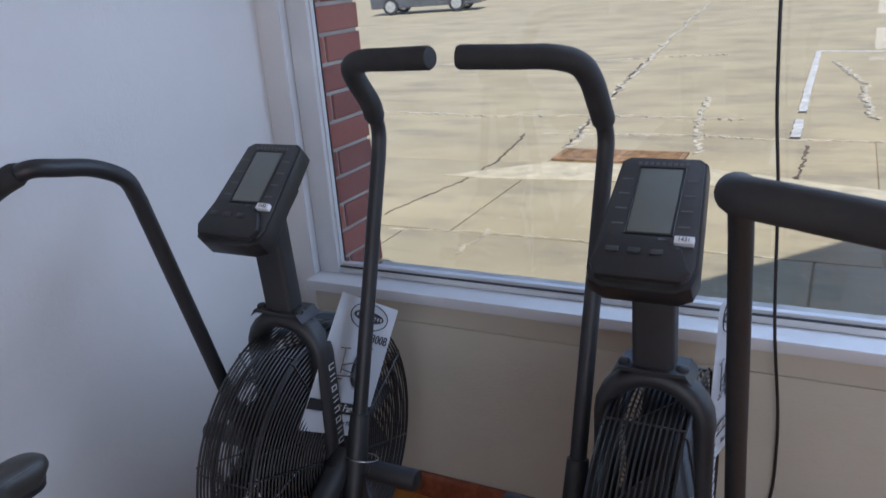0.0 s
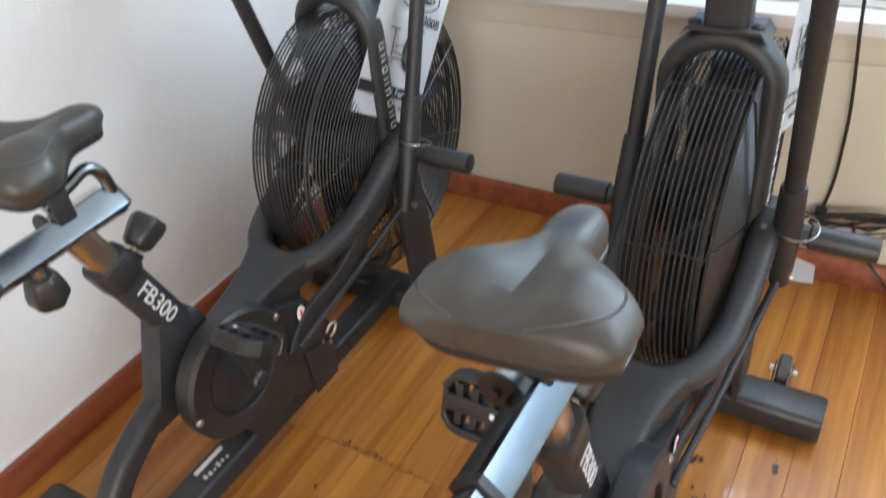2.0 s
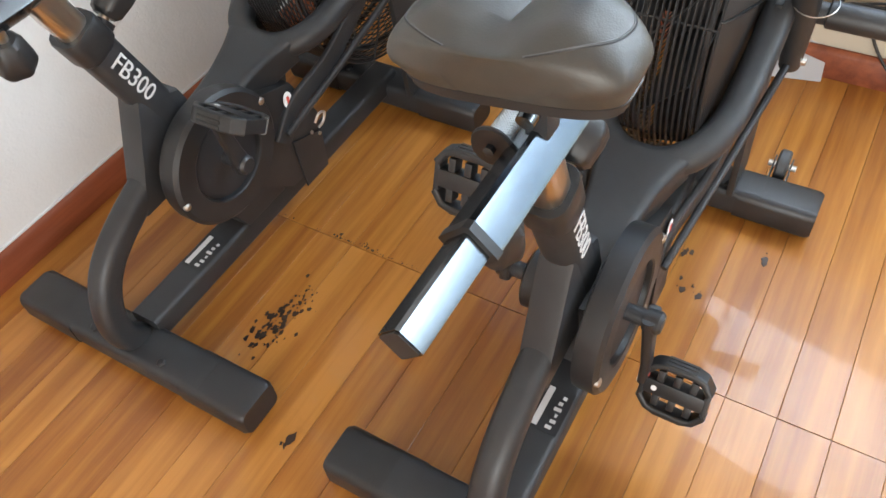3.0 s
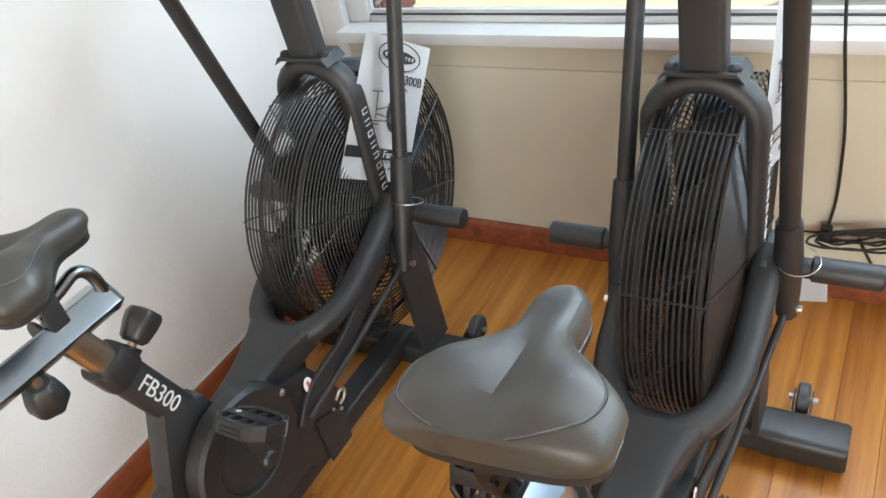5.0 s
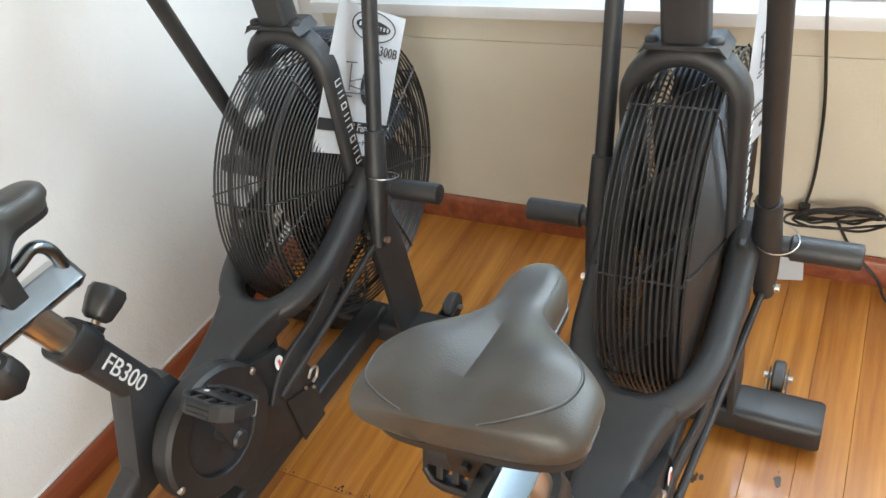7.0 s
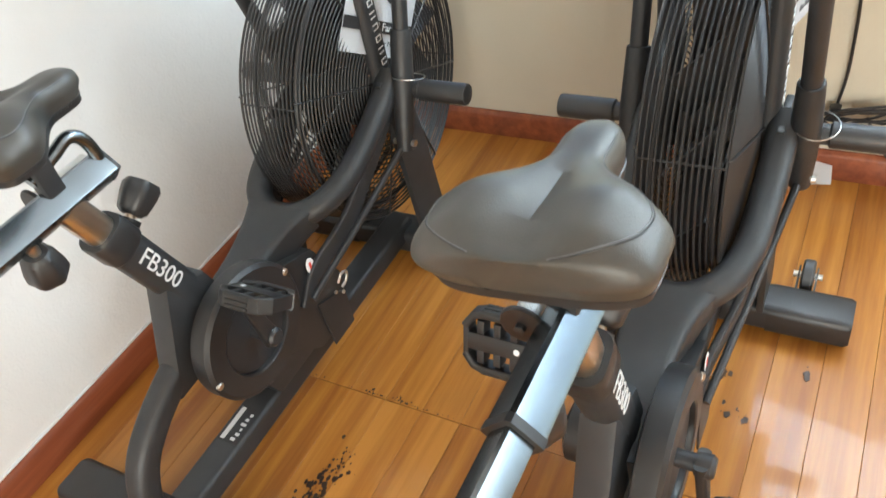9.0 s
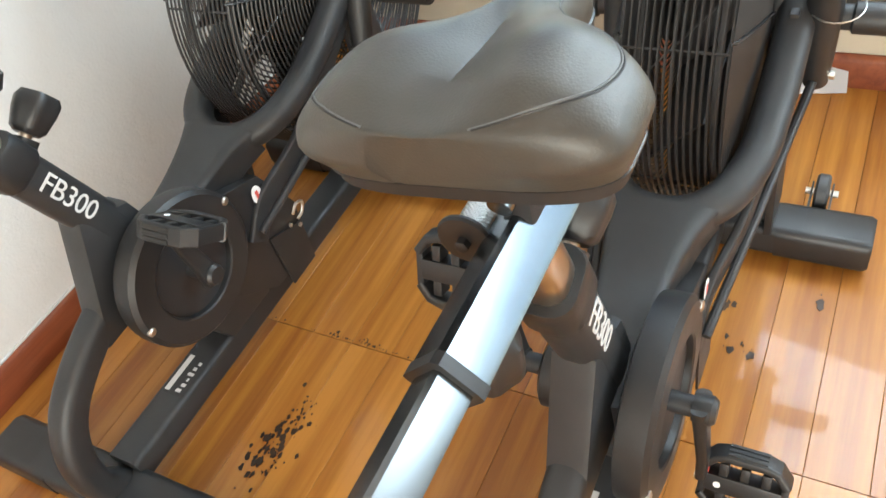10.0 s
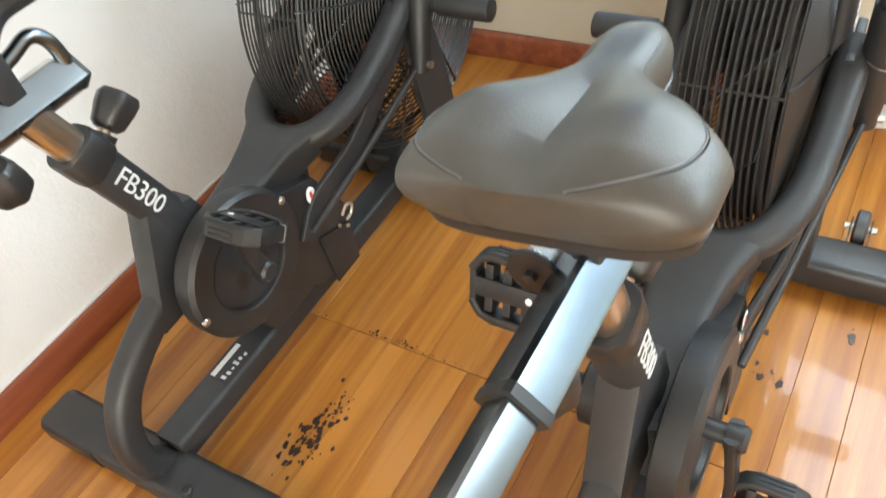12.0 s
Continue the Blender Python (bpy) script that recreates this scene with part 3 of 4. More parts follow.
def console(bike, number):
    m = Matrix.Translation((0, 0.752, 1.031)) @ Matrix.Rotation(radians(38), 4, "X")
    out = [(-0.062, 0.108), (-0.050, 0.117), (0.050, 0.117), (0.062, 0.108), (0.076, -0.078), (0.070, -0.098), (0.05, -0.108), (-0.05, -0.108), (-0.070, -0.098), (-0.076, -0.078)]
    con = part("console", prism(out, -0.020, 0.018, "z", 0.006), plastic, bike, "black training computer with a grey display", m)
    part("bezel", prism([(x * 0.93, y * 0.93 + 0.003) for x, y in out], 0.0175, 0.0205, "z", 0.001), grey_plastic, con)
    part("display", box((-0.030, -0.018, 0.0195), (0.030, 0.092, 0.0222), 0.0015), lcd, con, "grey-green liquid crystal display")
    part("display_frame", sweep([(-0.033, -0.021, 0.021), (0.033, -0.021, 0.021), (0.033, 0.095, 0.021), (-0.033, 0.095, 0.021)], rounded(0.003, 0.003, 0.001, 1), (0, 0, 1), closed=True), plastic, con)
    part("keypad", prism([(-0.056, -0.030), (0.020, -0.030), (0.028, -0.040), (0.050, -0.044), (0.066, -0.080), (0.058, -0.098), (-0.058, -0.098), (-0.068, -0.080)], 0.019, 0.033, "z", 0.006), plastic, con)
    for x in (-0.030, 0.0, 0.030):
        part("button", box((x - 0.020, -0.060, 0.0325), (x - 0.002, -0.051, 0.0350), 0.002), grey_plastic, con)
    for k in range(4):
        for s in (-1, 1):
            part("caption_bar", box((s * 0.046 - 0.008, 0.072 - 0.026 * k, 0.0203), (s * 0.046 + 0.008, 0.0745 - 0.026 * k, 0.0211)), faint_print, con)
    for k in range(9):
        part("brand_bar", box((-0.036 + 0.0085 * k, 0.100, 0.0203), (-0.031 + 0.0085 * k, 0.105, 0.0211)), faint_print, con)
    tag = part("number_tag", box((0.038, -0.036, 0.0205), (0.064, -0.025, 0.0300), 0.0005), paper_mat, con, "small white asset tag")
    lettering("tag_text", number, 0.0085, pose(0.051, -0.0305, 0.0302), black_print_and_shade, tag)
    part("housing", prism([(-0.055, 0.05), (0.055, 0.05), (0.055, -0.07), (-0.055, -0.07)], -0.038, -0.018, "z", 0.008), plastic, con)


def fan_bike(m, label, right_lever, left_lever, crank_turn, seat_y, seat_z, slide_back, number, tilt=0.0, left_tilt=0.0, seat_x=0.0, seat_roll=0.0, bare=0, drop=0.0):
    slide_y, ridge_z = 0.100, 0.706
    bike = thing("fan_bike", m, label, "exercise bike", "fan bikes by the window")
    # feet
    for y, w, h, hl, name in ((0.0, 0.082, 0.058, 0.262, "rear_foot"), (0.815, 0.078, 0.062, 0.243, "front_foot")):
        foot = part(name, sweep([(-hl + 0.09, y, 0.012 + h / 2), (hl - 0.09, y, 0.012 + h / 2)], [(a, b) for a, b in rounded(w, h, 0.014)], (0, 1, 0)), powder, bike)
        for s in (-1, 1):
            cap = part("foot_cap", sweep([(s * (hl - 0.13), y, 0.010 + h / 2), (s * (hl + 0.006), y, 0.010 + h / 2), (s * (hl + 0.014), y, 0.010 + h / 2)], rounded(w + 0.004, h + 0.003, 0.015), (0, 1, 0), scales=[1, 1, 0.9]), plastic, foot, "black plastic end cap")
            part("foot_pad", lathe([(0.020, 0.0), (0.022, 0.002), (0.022, 0.012), (0.016, 0.014)], Matrix.Translation((s * (hl - 0.05), y, 0.0)), 20), rubber, foot)
            part("bolt", lathe([(0.009, 0), (0.009, 0.004), (0.006, 0.006)], Matrix.Translation((s * 0.082, y - 0.02, 0.011 + h)), 6), black_print_and_shade, foot)
            if name == "front_foot":
                w0 = part("transport_wheel", lathe([(0.008, -0.012), (0.028, -0.011), (0.032, -0.007), (0.032, 0.007), (0.028, 0.011), (0.008, 0.012)], Matrix.Translation((s * 0.167, y + 0.079, 0.066)) @ SIDE, 24), grey_plastic, bike, "small grey transport wheel")
                part("wheel_bolt", rod((s * 0.167 - 0.026, y + 0.079, 0.066), (s * 0.167 + 0.026, y + 0.079, 0.066), 0.006, 8), zinc, w0)
                for e in (-1, 1):
                    part("wheel_bracket", prism([(y + 0.03, 0.03), (y + 0.092, 0.054), (y + 0.092, 0.078), (y + 0.03, 0.07)], s * 0.167 + e * 0.016 - 0.0015, s * 0.167 + e * 0.016 + 0.0015), powder, w0)
    # lower beam with its rating label
    beam = part("lower_beam", sweep([(0, 0.03, 0.066), (0, 0.82, 0.066)], rounded(0.062, 0.052, 0.010), (1, 0, 0)), powder, bike)
    rl = part("rating_label", box((-0.020, 0.155, 0.0922), (0.026, 0.235, 0.0928)), black_print_and_shade, beam, "black and silver rating label")
    part("label_bar", box((-0.018, 0.160, 0.0928), (-0.008, 0.232, 0.0932)), white_print, rl)
    for k in range(6):
        part("label_bar", box((0.004 + 0.003 * (k % 3), 0.162 + 0.011 * k, 0.0928), (0.014 + 0.002 * (k % 2), 0.168 + 0.011 * k, 0.0932)), white_print, rl)
    # curved rear strut, gusset and seat tube
    arc = smooth_path([(0, 0.010, 0.055), (0, -0.018, 0.105), (0, -0.010, 0.176), (0, 0.028, 0.240), (0, 0.104, 0.290), (0, 0.215, 0.335)], 6)
    part("rear_strut", sweep(arc, rounded(0.046, 0.049, 0.017), (1, 0, 0)), powder, bike, "curved black steel strut")
    top, low = Vector((0, 0.166, 0.598)), Vector((0, 0.264, 0.338))
    part("gusset", prism([(0.192, 0.46), (0.118, 0.275), (0.25, 0.28), (0.30, 0.34), (0.27, 0.43)], -0.024, 0.024, "x", 0.008), powder, bike)
    tube = part("seat_tube", sweep([top, low], rounded(0.052, 0.060, 0.020), (1, 0, 0)), powder, bike, "black seat tube with white lettering")
    axis = (top - low).normalized()
    collar = part("collar", sweep([top - axis * 0.044, top - axis * 0.039, top + axis * 0.002, top + axis * 0.006], rounded(0.060, 0.068, 0.021), (1, 0, 0), scales=[0.90, 1, 1, 0.95]), plastic, tube, "black clamp collar")
    ahead = Vector((0, axis.z, -axis.y))
    kb = top - axis * 0.030 + ahead * 0.030
    out = Vector((0, 0.86, 0.51))
    part("knob_boss", sweep([kb - out * 0.012, kb + out * 0.010], rounded(0.034, 0.03, 0.01), (1, 0, 0)), plastic, collar)
    knob("post_knob", Matrix.Translation(kb + out * 0.016) @ out.to_track_quat("Z", "X").to_matrix().to_4x4(), bike)
    tm = Matrix.Identity(4)
    down = -axis
    for c, vec in enumerate((down, Vector((1, 0, 0)).cross(down), Vector((1, 0, 0)))):
        for r in range(3):
            tm[r][c] = vec[r]
    tm.translation = top - axis * 0.106 + Vector((0.0264, 0, 0))
    lettering("model_text", "FB300", 0.039, tm, white_print, tube, 0.96)
    # chrome post, slider and seat
    sx, d = 0.0, 0.0285
    diamond = [(0.003, d - 0.003), (0.0, d - 0.001), (-0.003, d - 0.003), (-d + 0.003, 0.003), (-d + 0.001, 0.0), (-d + 0.003, -0.003), (-0.003, -d + 0.003), (0.003, -d + 0.003), (d - 0.003, -0.003), (d - 0.001, 0), (d - 0.003, 0.003)]
    zc = ridge_z - d
    head = top + axis * ((zc - 0.008 - top.z) / axis.z)
    part("seat_post", sweep([top - axis * 0.03, head], rounded(0.042, 0.047, 0.017), (1, 0, 0)), brushed, bike, "bare steel seat post")
    ya, yb = slide_y - 0.088, slide_y + 0.124
    slider = part("slider", sweep([(sx, ya, zc), (sx, yb, zc)], diamond, (1, 0, 0)), chrome, bike, "chromed square slider tube set on edge")
    part("slider_cap", sweep([(sx, ya - 0.008, zc), (sx, ya + 0.002, zc)], [(a * 1.05, b * 1.05) for a, b in diamond], (1, 0, 0)), plastic, slider, "black plastic end cap")
    part("slider_cap", sweep([(sx, yb - 0.002, zc), (sx, yb + 0.003, zc)], [(a * 1.03, b * 1.03) for a, b in diamond], (1, 0, 0)), plastic, slider)
    inner = part("inner_tube", sweep([(sx, ya - slide_back, zc), (sx, ya + 0.03, zc)], [(a * 0.76, b * 0.76) for a, b in diamond], (1, 0, 0)), chrome, bike, "chromed inner slide tube")
    # the tube is capped; a black plate paints the shade of its open mouth
    part("tube_mouth_shade", sweep([(sx, ya - slide_back - 0.002, zc), (sx, ya - slide_back + 0.002, zc)], [(a * 0.66, b * 0.66) for a, b in diamond], (1, 0, 0)), black_print_and_shade, inner)
    # small black stud stands in for a dark hole in the left face
    part("hole_dot", lathe([(0.0035, 0), (0.0035, 0.002), (0.002, 0.003)], Matrix.Translation((sx - 0.0112, ya + 0.03, zc + 0.0108)) @ Matrix.Rotation(radians(-45), 4, "Y"), 10), black_print_and_shade, slider)
    knob("slider_knob", Matrix.Translation((sx - 0.004, slide_y - 0.026, zc - 0.036)) @ Matrix.Rotation(radians(185), 4, "X") @ Matrix.Rotation(radians(-14), 4, "Y"), bike)
    saddle(bike, seat_y, seat_z, seat_x, seat_roll)
    part("seat_clamp", box((-0.012, seat_y + 0.076, zc + 0.012), (0.012, seat_y + 0.106, seat_z + 0.008), 0.005), powder, bike)
    # bent chrome bar ahead of the saddle and knurled grip beside the slider
    bar = smooth_path([(-0.004, 0.120, 0.722), (-0.002, 0.165, 0.734), (0.0, 0.196, 0.742), (0.003, 0.214, 0.722), (0.004, 0.219, 0.668)], 6)
    part("seat_bar", sweep(bar, circle(0.0095, 14), (1, 0, 0)), chrome, bike, "bent chrome bar")
    part("bar_plug", box((sx - 0.012, yb + 0.002, zc - 0.012), (sx + 0.012, slide_y + 0.117, zc + 0.010), 0.003), chrome, slider)
    gx, gz = -0.042, zc - 0.004
    grip = part("knurled_grip", sweep([(gx, slide_y + 0.030, gz), (gx, slide_y + 0.125, gz)], circle(0.0135, 28), (1, 0, 0)), knurl, bike, "knurled steel hand grip")
    part("flange", lathe([(0.010, -0.003), (0.023, -0.0025), (0.0235, 0.0), (0.022, 0.0025), (0.010, 0.003)], Matrix.Translation((gx, slide_y + 0.028, gz)) @ Matrix.Rotation(radians(90), 4, "X"), 28), plastic, grip)
    part("grip_bolt", lathe([(0.006, 0), (0.006, 0.006), (0.004, 0.007)], Matrix.Translation((gx, slide_y + 0.025, gz)) @ Matrix.Rotation(radians(90), 4, "X"), 6), black_print_and_shade, grip)
    part("grip_bracket", box((gx, slide_y + 0.085, gz - 0.010), (-0.012, slide_y + 0.100, gz + 0.008), 0.003), powder, grip)
    # body, yoke round the fan, fork and arch
    spine = smooth_path([(0, 0.225, 0.298), (0, 0.300, 0.312), (0, 0.380, 0.332), (0, 0.445, 0.352), (0, 0.492, 0.366)], 4)
    wide = [(1 + 0.75 * max(0, (k / (len(spine) - 1) - 0.35) / 0.65) ** 1.8, 1 - 0.35 * k / (len(spine) - 1)) for k in range(len(spine))]
    part("body", sweep(spine, rounded(0.082, 0.090, 0.014, 4), (1, 0, 0), scales=wide), powder, bike, "tapered black steel body that widens to the yoke")
    part("body_foot", prism([(0.215, 0.345), (0.235, 0.20), (0.29, 0.085), (0.40, 0.085), (0.47, 0.22), (0.50, 0.345)], -0.036, 0.036, "x", 0.012), powder, bike)
    side = [(0.040, 0.492, 0.371), (0.074, 0.522, 0.381), (0.094, 0.575, 0.397), (0.100, 0.640, 0.421), (0.102, 0.72, 0.460), (0.102, 0.785, 0.500)]
    bend = smooth_path([(-x, y, z) for x, y, z in reversed(side)] + [(0, 0.484, 0.368)] + side, 6)
    part("yoke", sweep(bend, rounded(0.044, 0.048, 0.019, 5), (0, -0.45, 0.9)), powder, bike, "black forked yoke round the fan guard")
    for s in (-1, 1):
        part("fork_plate", prism([(0.735, 0.50), (0.815, 0.515), (0.845, 0.30), (0.862, 0.075), (0.762, 0.075), (0.752, 0.28)], s * 0.101 - 0.006, s * 0.101 + 0.006, "x", 0.002), powder, bike)
        part("lower_stay", sweep(smooth_path([(s * 0.070, 0.40, 0.225), (s * 0.072, 0.455, 0.275), (s * 0.095, 0.56, 0.325), (s * 0.108, 0.70, 0.425), (s * 0.108, 0.765, 0.468)], 5), rounded(0.012, 0.042, 0.004), (1, 0, 0)), powder, bike)
    w, top_z = 0.076, 0.712
    arch = [(w, 0.783, 0.455), (w, 0.785, 0.54), (w, 0.786, 0.63), (w, 0.786, top_z)] + [(w * math.cos(radians(a)), 0.786, top_z + 0.072 * math.sin(radians(a))) for a in range(15, 180, 15)] + [(-w, 0.786, top_z), (-w, 0.786, 0.63), (-w, 0.785, 0.54), (-w, 0.783, 0.455)]
    arch_ob = part("arch", sweep(arch, rounded(0.052, 0.036, 0.0175, 5), (0, 1, 0)), powder, bike, "black arch over the fan with light lettering")
    for k in range(9):
        z = 0.690 - 0.0235 * k
        y = 0.786
        shapes = (((-0.008, -0.0058), (0.008, -0.0042)), ((-0.008, 0.0042), (0.008, 0.0058)), ((-0.008, -0.005), (-0.0064, 0.005)), ((0.0064, -0.005), (0.008, 0.005)))
        for lo, hi in (shapes[:3], shapes[:2], shapes, shapes[:2] + shapes[3:])[(0, 1, 2, 1, 3, 2, 1, 0, 2)[k] % 4]:
            part("letter_stroke", box((0, lo[0], lo[1]), (0.0012, hi[0], hi[1]), 0.0, Matrix.Translation((w + 0.0180, y, z))), white_print, arch_ob)
    saddle_plate = prism([(-0.062, -0.012), (-0.05, 0.004), (0.05, 0.004), (0.062, -0.012), (0.05, -0.002), (-0.05, -0.002)], 0.756, 0.816, "y")
    bmesh.ops.translate(saddle_plate, vec=(0, 0, 0.801), verts=saddle_plate.verts)
    mast = part("mast", sweep([(0, 0.788, 0.797), (0, 0.782, 0.90), (0, 0.776, 1.005)], rounded(0.064, 0.044, 0.010), (1, 0, 0), scales=[1, 1, 1]), powder, bike, "black upright carrying the training computer")
    part("mast_plate", saddle_plate, powder, mast)
    for s in (-1, 1):
        part("bolt", lathe([(0.010, 0), (0.010, 0.005), (0.007, 0.008), (0.003, 0.009)], Matrix.Translation((s * 0.044, 0.774, 0.803)), 12), black_print_and_shade, mast)
    # chain cover, crank and pedals
    cover = part("chain_cover", lathe([(0.108, 0.040), (0.119, 0.043), (0.121, 0.050), (0.121, 0.074), (0.114, 0.080), (0.079, 0.081), (0.076, 0.079), (0.075, 0.071), (0.020, 0.070)], Matrix.Translation((0, CRANK_Y, CRANK_Z)) @ SIDE, 48), plastic, bike, "round black chain cover")
    part("cover_panel", prism([(0.30, 0.378), (0.37, 0.350), (0.462, 0.318), (0.512, 0.215), (0.50, 0.105), (0.40, 0.110), (0.30, 0.19)], 0.042, 0.066, "x", 0.003), plastic, cover)
    part("flap", prism([(0.425, 0.205), (0.505, 0.175), (0.500, 0.085), (0.43, 0.085)], 0.0665, 0.0705, "x", 0.001), plastic, cover)
    # black disc puts the shade of the open centre into colour
    part("hole_shade_disc", lathe([(0.073, 0.0), (0.073, 0.0012)], Matrix.Translation((0.0706, CRANK_Y, CRANK_Z)) @ SIDE, 28), black_print_and_shade, cover)
    for y, z in ((0.158, 0.288), (0.374, 0.346)):
        part("bolt", lathe([(0.007, 0), (0.007, 0.005), (0.004, 0.007)], Matrix.Translation((0.076, y, z)) @ SIDE, 10), zinc, cover)
    st = part("sticker", lathe([(0.014, 0), (0.014, 0.0008)], Matrix.Translation((0.0712, 0.441, 0.296)) @ SIDE @ Matrix.Diagonal((1.25, 0.8, 1, 1)), 20), paper_mat, cover, "small oval white sticker with a pink mark")
    part("sticker_mark", box((0, -0.003, -0.008), (0.0006, 0.003, 0.008), 0.0, Matrix.Translation((0.0722, 0.441, 0.296))), red_print, st)
    part("latch", sweep(smooth_path([(0.074, 0.490, 0.205), (0.080, 0.500, 0.222), (0.080, 0.515, 0.214), (0.078, 0.508, 0.196), (0.076, 0.494, 0.190)], 4), circle(0.0028, 8), (1, 0, 0)), zinc, cover, "wire latch")
    for y, z in ((0.477, 0.190), (0.497, 0.172)):
        part("rivet", lathe([(0.004, 0), (0.004, 0.003), (0.002, 0.004)], Matrix.Translation((0.0705, y, z)) @ SIDE, 10), zinc, cover)
    part("left_boss", lathe([(0.04, -0.070), (0.046, -0.066), (0.046, -0.044), (0.04, -0.042)], Matrix.Translation((0, CRANK_Y, CRANK_Z)) @ SIDE, 32), plastic, bike)
    part("crank_axle", rod((-0.100, CRANK_Y, CRANK_Z), (0.100, CRANK_Y, CRANK_Z), 0.0125, 18), black_print_and_shade, bike)
    for s in (-1, 1):
        a = crank_turn if s > 0 else crank_turn + 180
        dy, dz = math.sin(radians(a)), math.cos(radians(a))
        L = 0.143
        end = Vector((s * 0.112, CRANK_Y + L * dy, CRANK_Z + L * dz))
        cr = part("crank", sweep([(s * 0.106, CRANK_Y - 0.012 * dy, CRANK_Z - 0.012 * dz), (s * 0.108, CRANK_Y + 0.03 * dy, CRANK_Z + 0.03 * dz), (s * 0.112, CRANK_Y + 0.10 * dy, CRANK_Z + 0.10 * dz), end], rounded(0.014, 0.026, 0.005), (1, 0, 0), scales=[(1.3, 1.4), (1.1, 1.1), (1, 0.85), (1, 0.9)]), plastic, bike, "black crank arm")
        part("hub_boss", lathe([(0.016, -0.012), (0.017, 0.008), (0.013, 0.013)], Matrix.Translation((s * 0.110, CRANK_Y, CRANK_Z)) @ Matrix.Rotation(radians(90 * s), 4, "Y"), 20), plastic, cr)
        pm = Matrix.Translation(end) @ Matrix.Rotation(radians(tilt if s > 0 else left_tilt), 4, "X") @ Matrix.Diagonal((0.88, 0.95, 0.95, 1))
        if s < 0:
            pm = pm @ Matrix.Rotation(radians(180), 4, "Z")
        part("end_mark", lathe([(0.006, 0), (0.006, 0.0008)], Matrix.Translation(end + Vector((s * 0.0072, -0.02 * dy, -0.02 * dz))) @ Matrix.Rotation(radians(90 * s), 4, "Y"), 14), red_print, cr)
        part("spindle", rod(end - Vector((0.008, 0, 0)), end + Vector((s * 0.03, 0, 0)), 0.008, 12), zinc, cr)
        pedal("pedal", pm, bike)
    fan_cage(bike)
    lever(bike, 1, right_lever)
    lever(bike, -1, left_lever, bare, drop)
    console(bike, number)
    return bike


knurl, nt, p = shader("knurled_steel", 0.3, 1.0, (0.6, 0.6, 0.58))
v = coords(nt)
waves = []
for turn in (45, -45):
    mp = nt.nodes.new("ShaderNodeMapping")
    mp.inputs["Rotation"].default_value = (0, 0, radians(turn))
    nt.links.new(v, mp.inputs[0])
    wv = nt.nodes.new("ShaderNodeTexWave")
    wv.inputs["Scale"].default_value = 130
    nt.links.new(mp.outputs[0], wv.inputs["Vector"])
    waves.append(wv.outputs["Fac"])
mm = nt.nodes.new("ShaderNodeMath")
mm.operation = "MULTIPLY"
nt.links.new(waves[0], mm.inputs[0])
nt.links.new(waves[1], mm.inputs[1])
bump(nt, p, mm.outputs[0], 0.9, 0.0015)

fan_bike(pose(-0.325, 0.400, 0), "black fan exercise bike with chrome saddle slider beside the white wall", 19, -15, -12, 0.047, 0.782, 0.115, "1432", -36, 20, bare=17, drop=0.080)
fan_bike(pose(0.388, 0.400, 0, 0, 0, 0), "black fan exercise bike with chrome saddle slider on open floor", -15, 20, 180, 0.058, 0.791, 0.115, "1431", 70, 70, 0.006, -7.5)

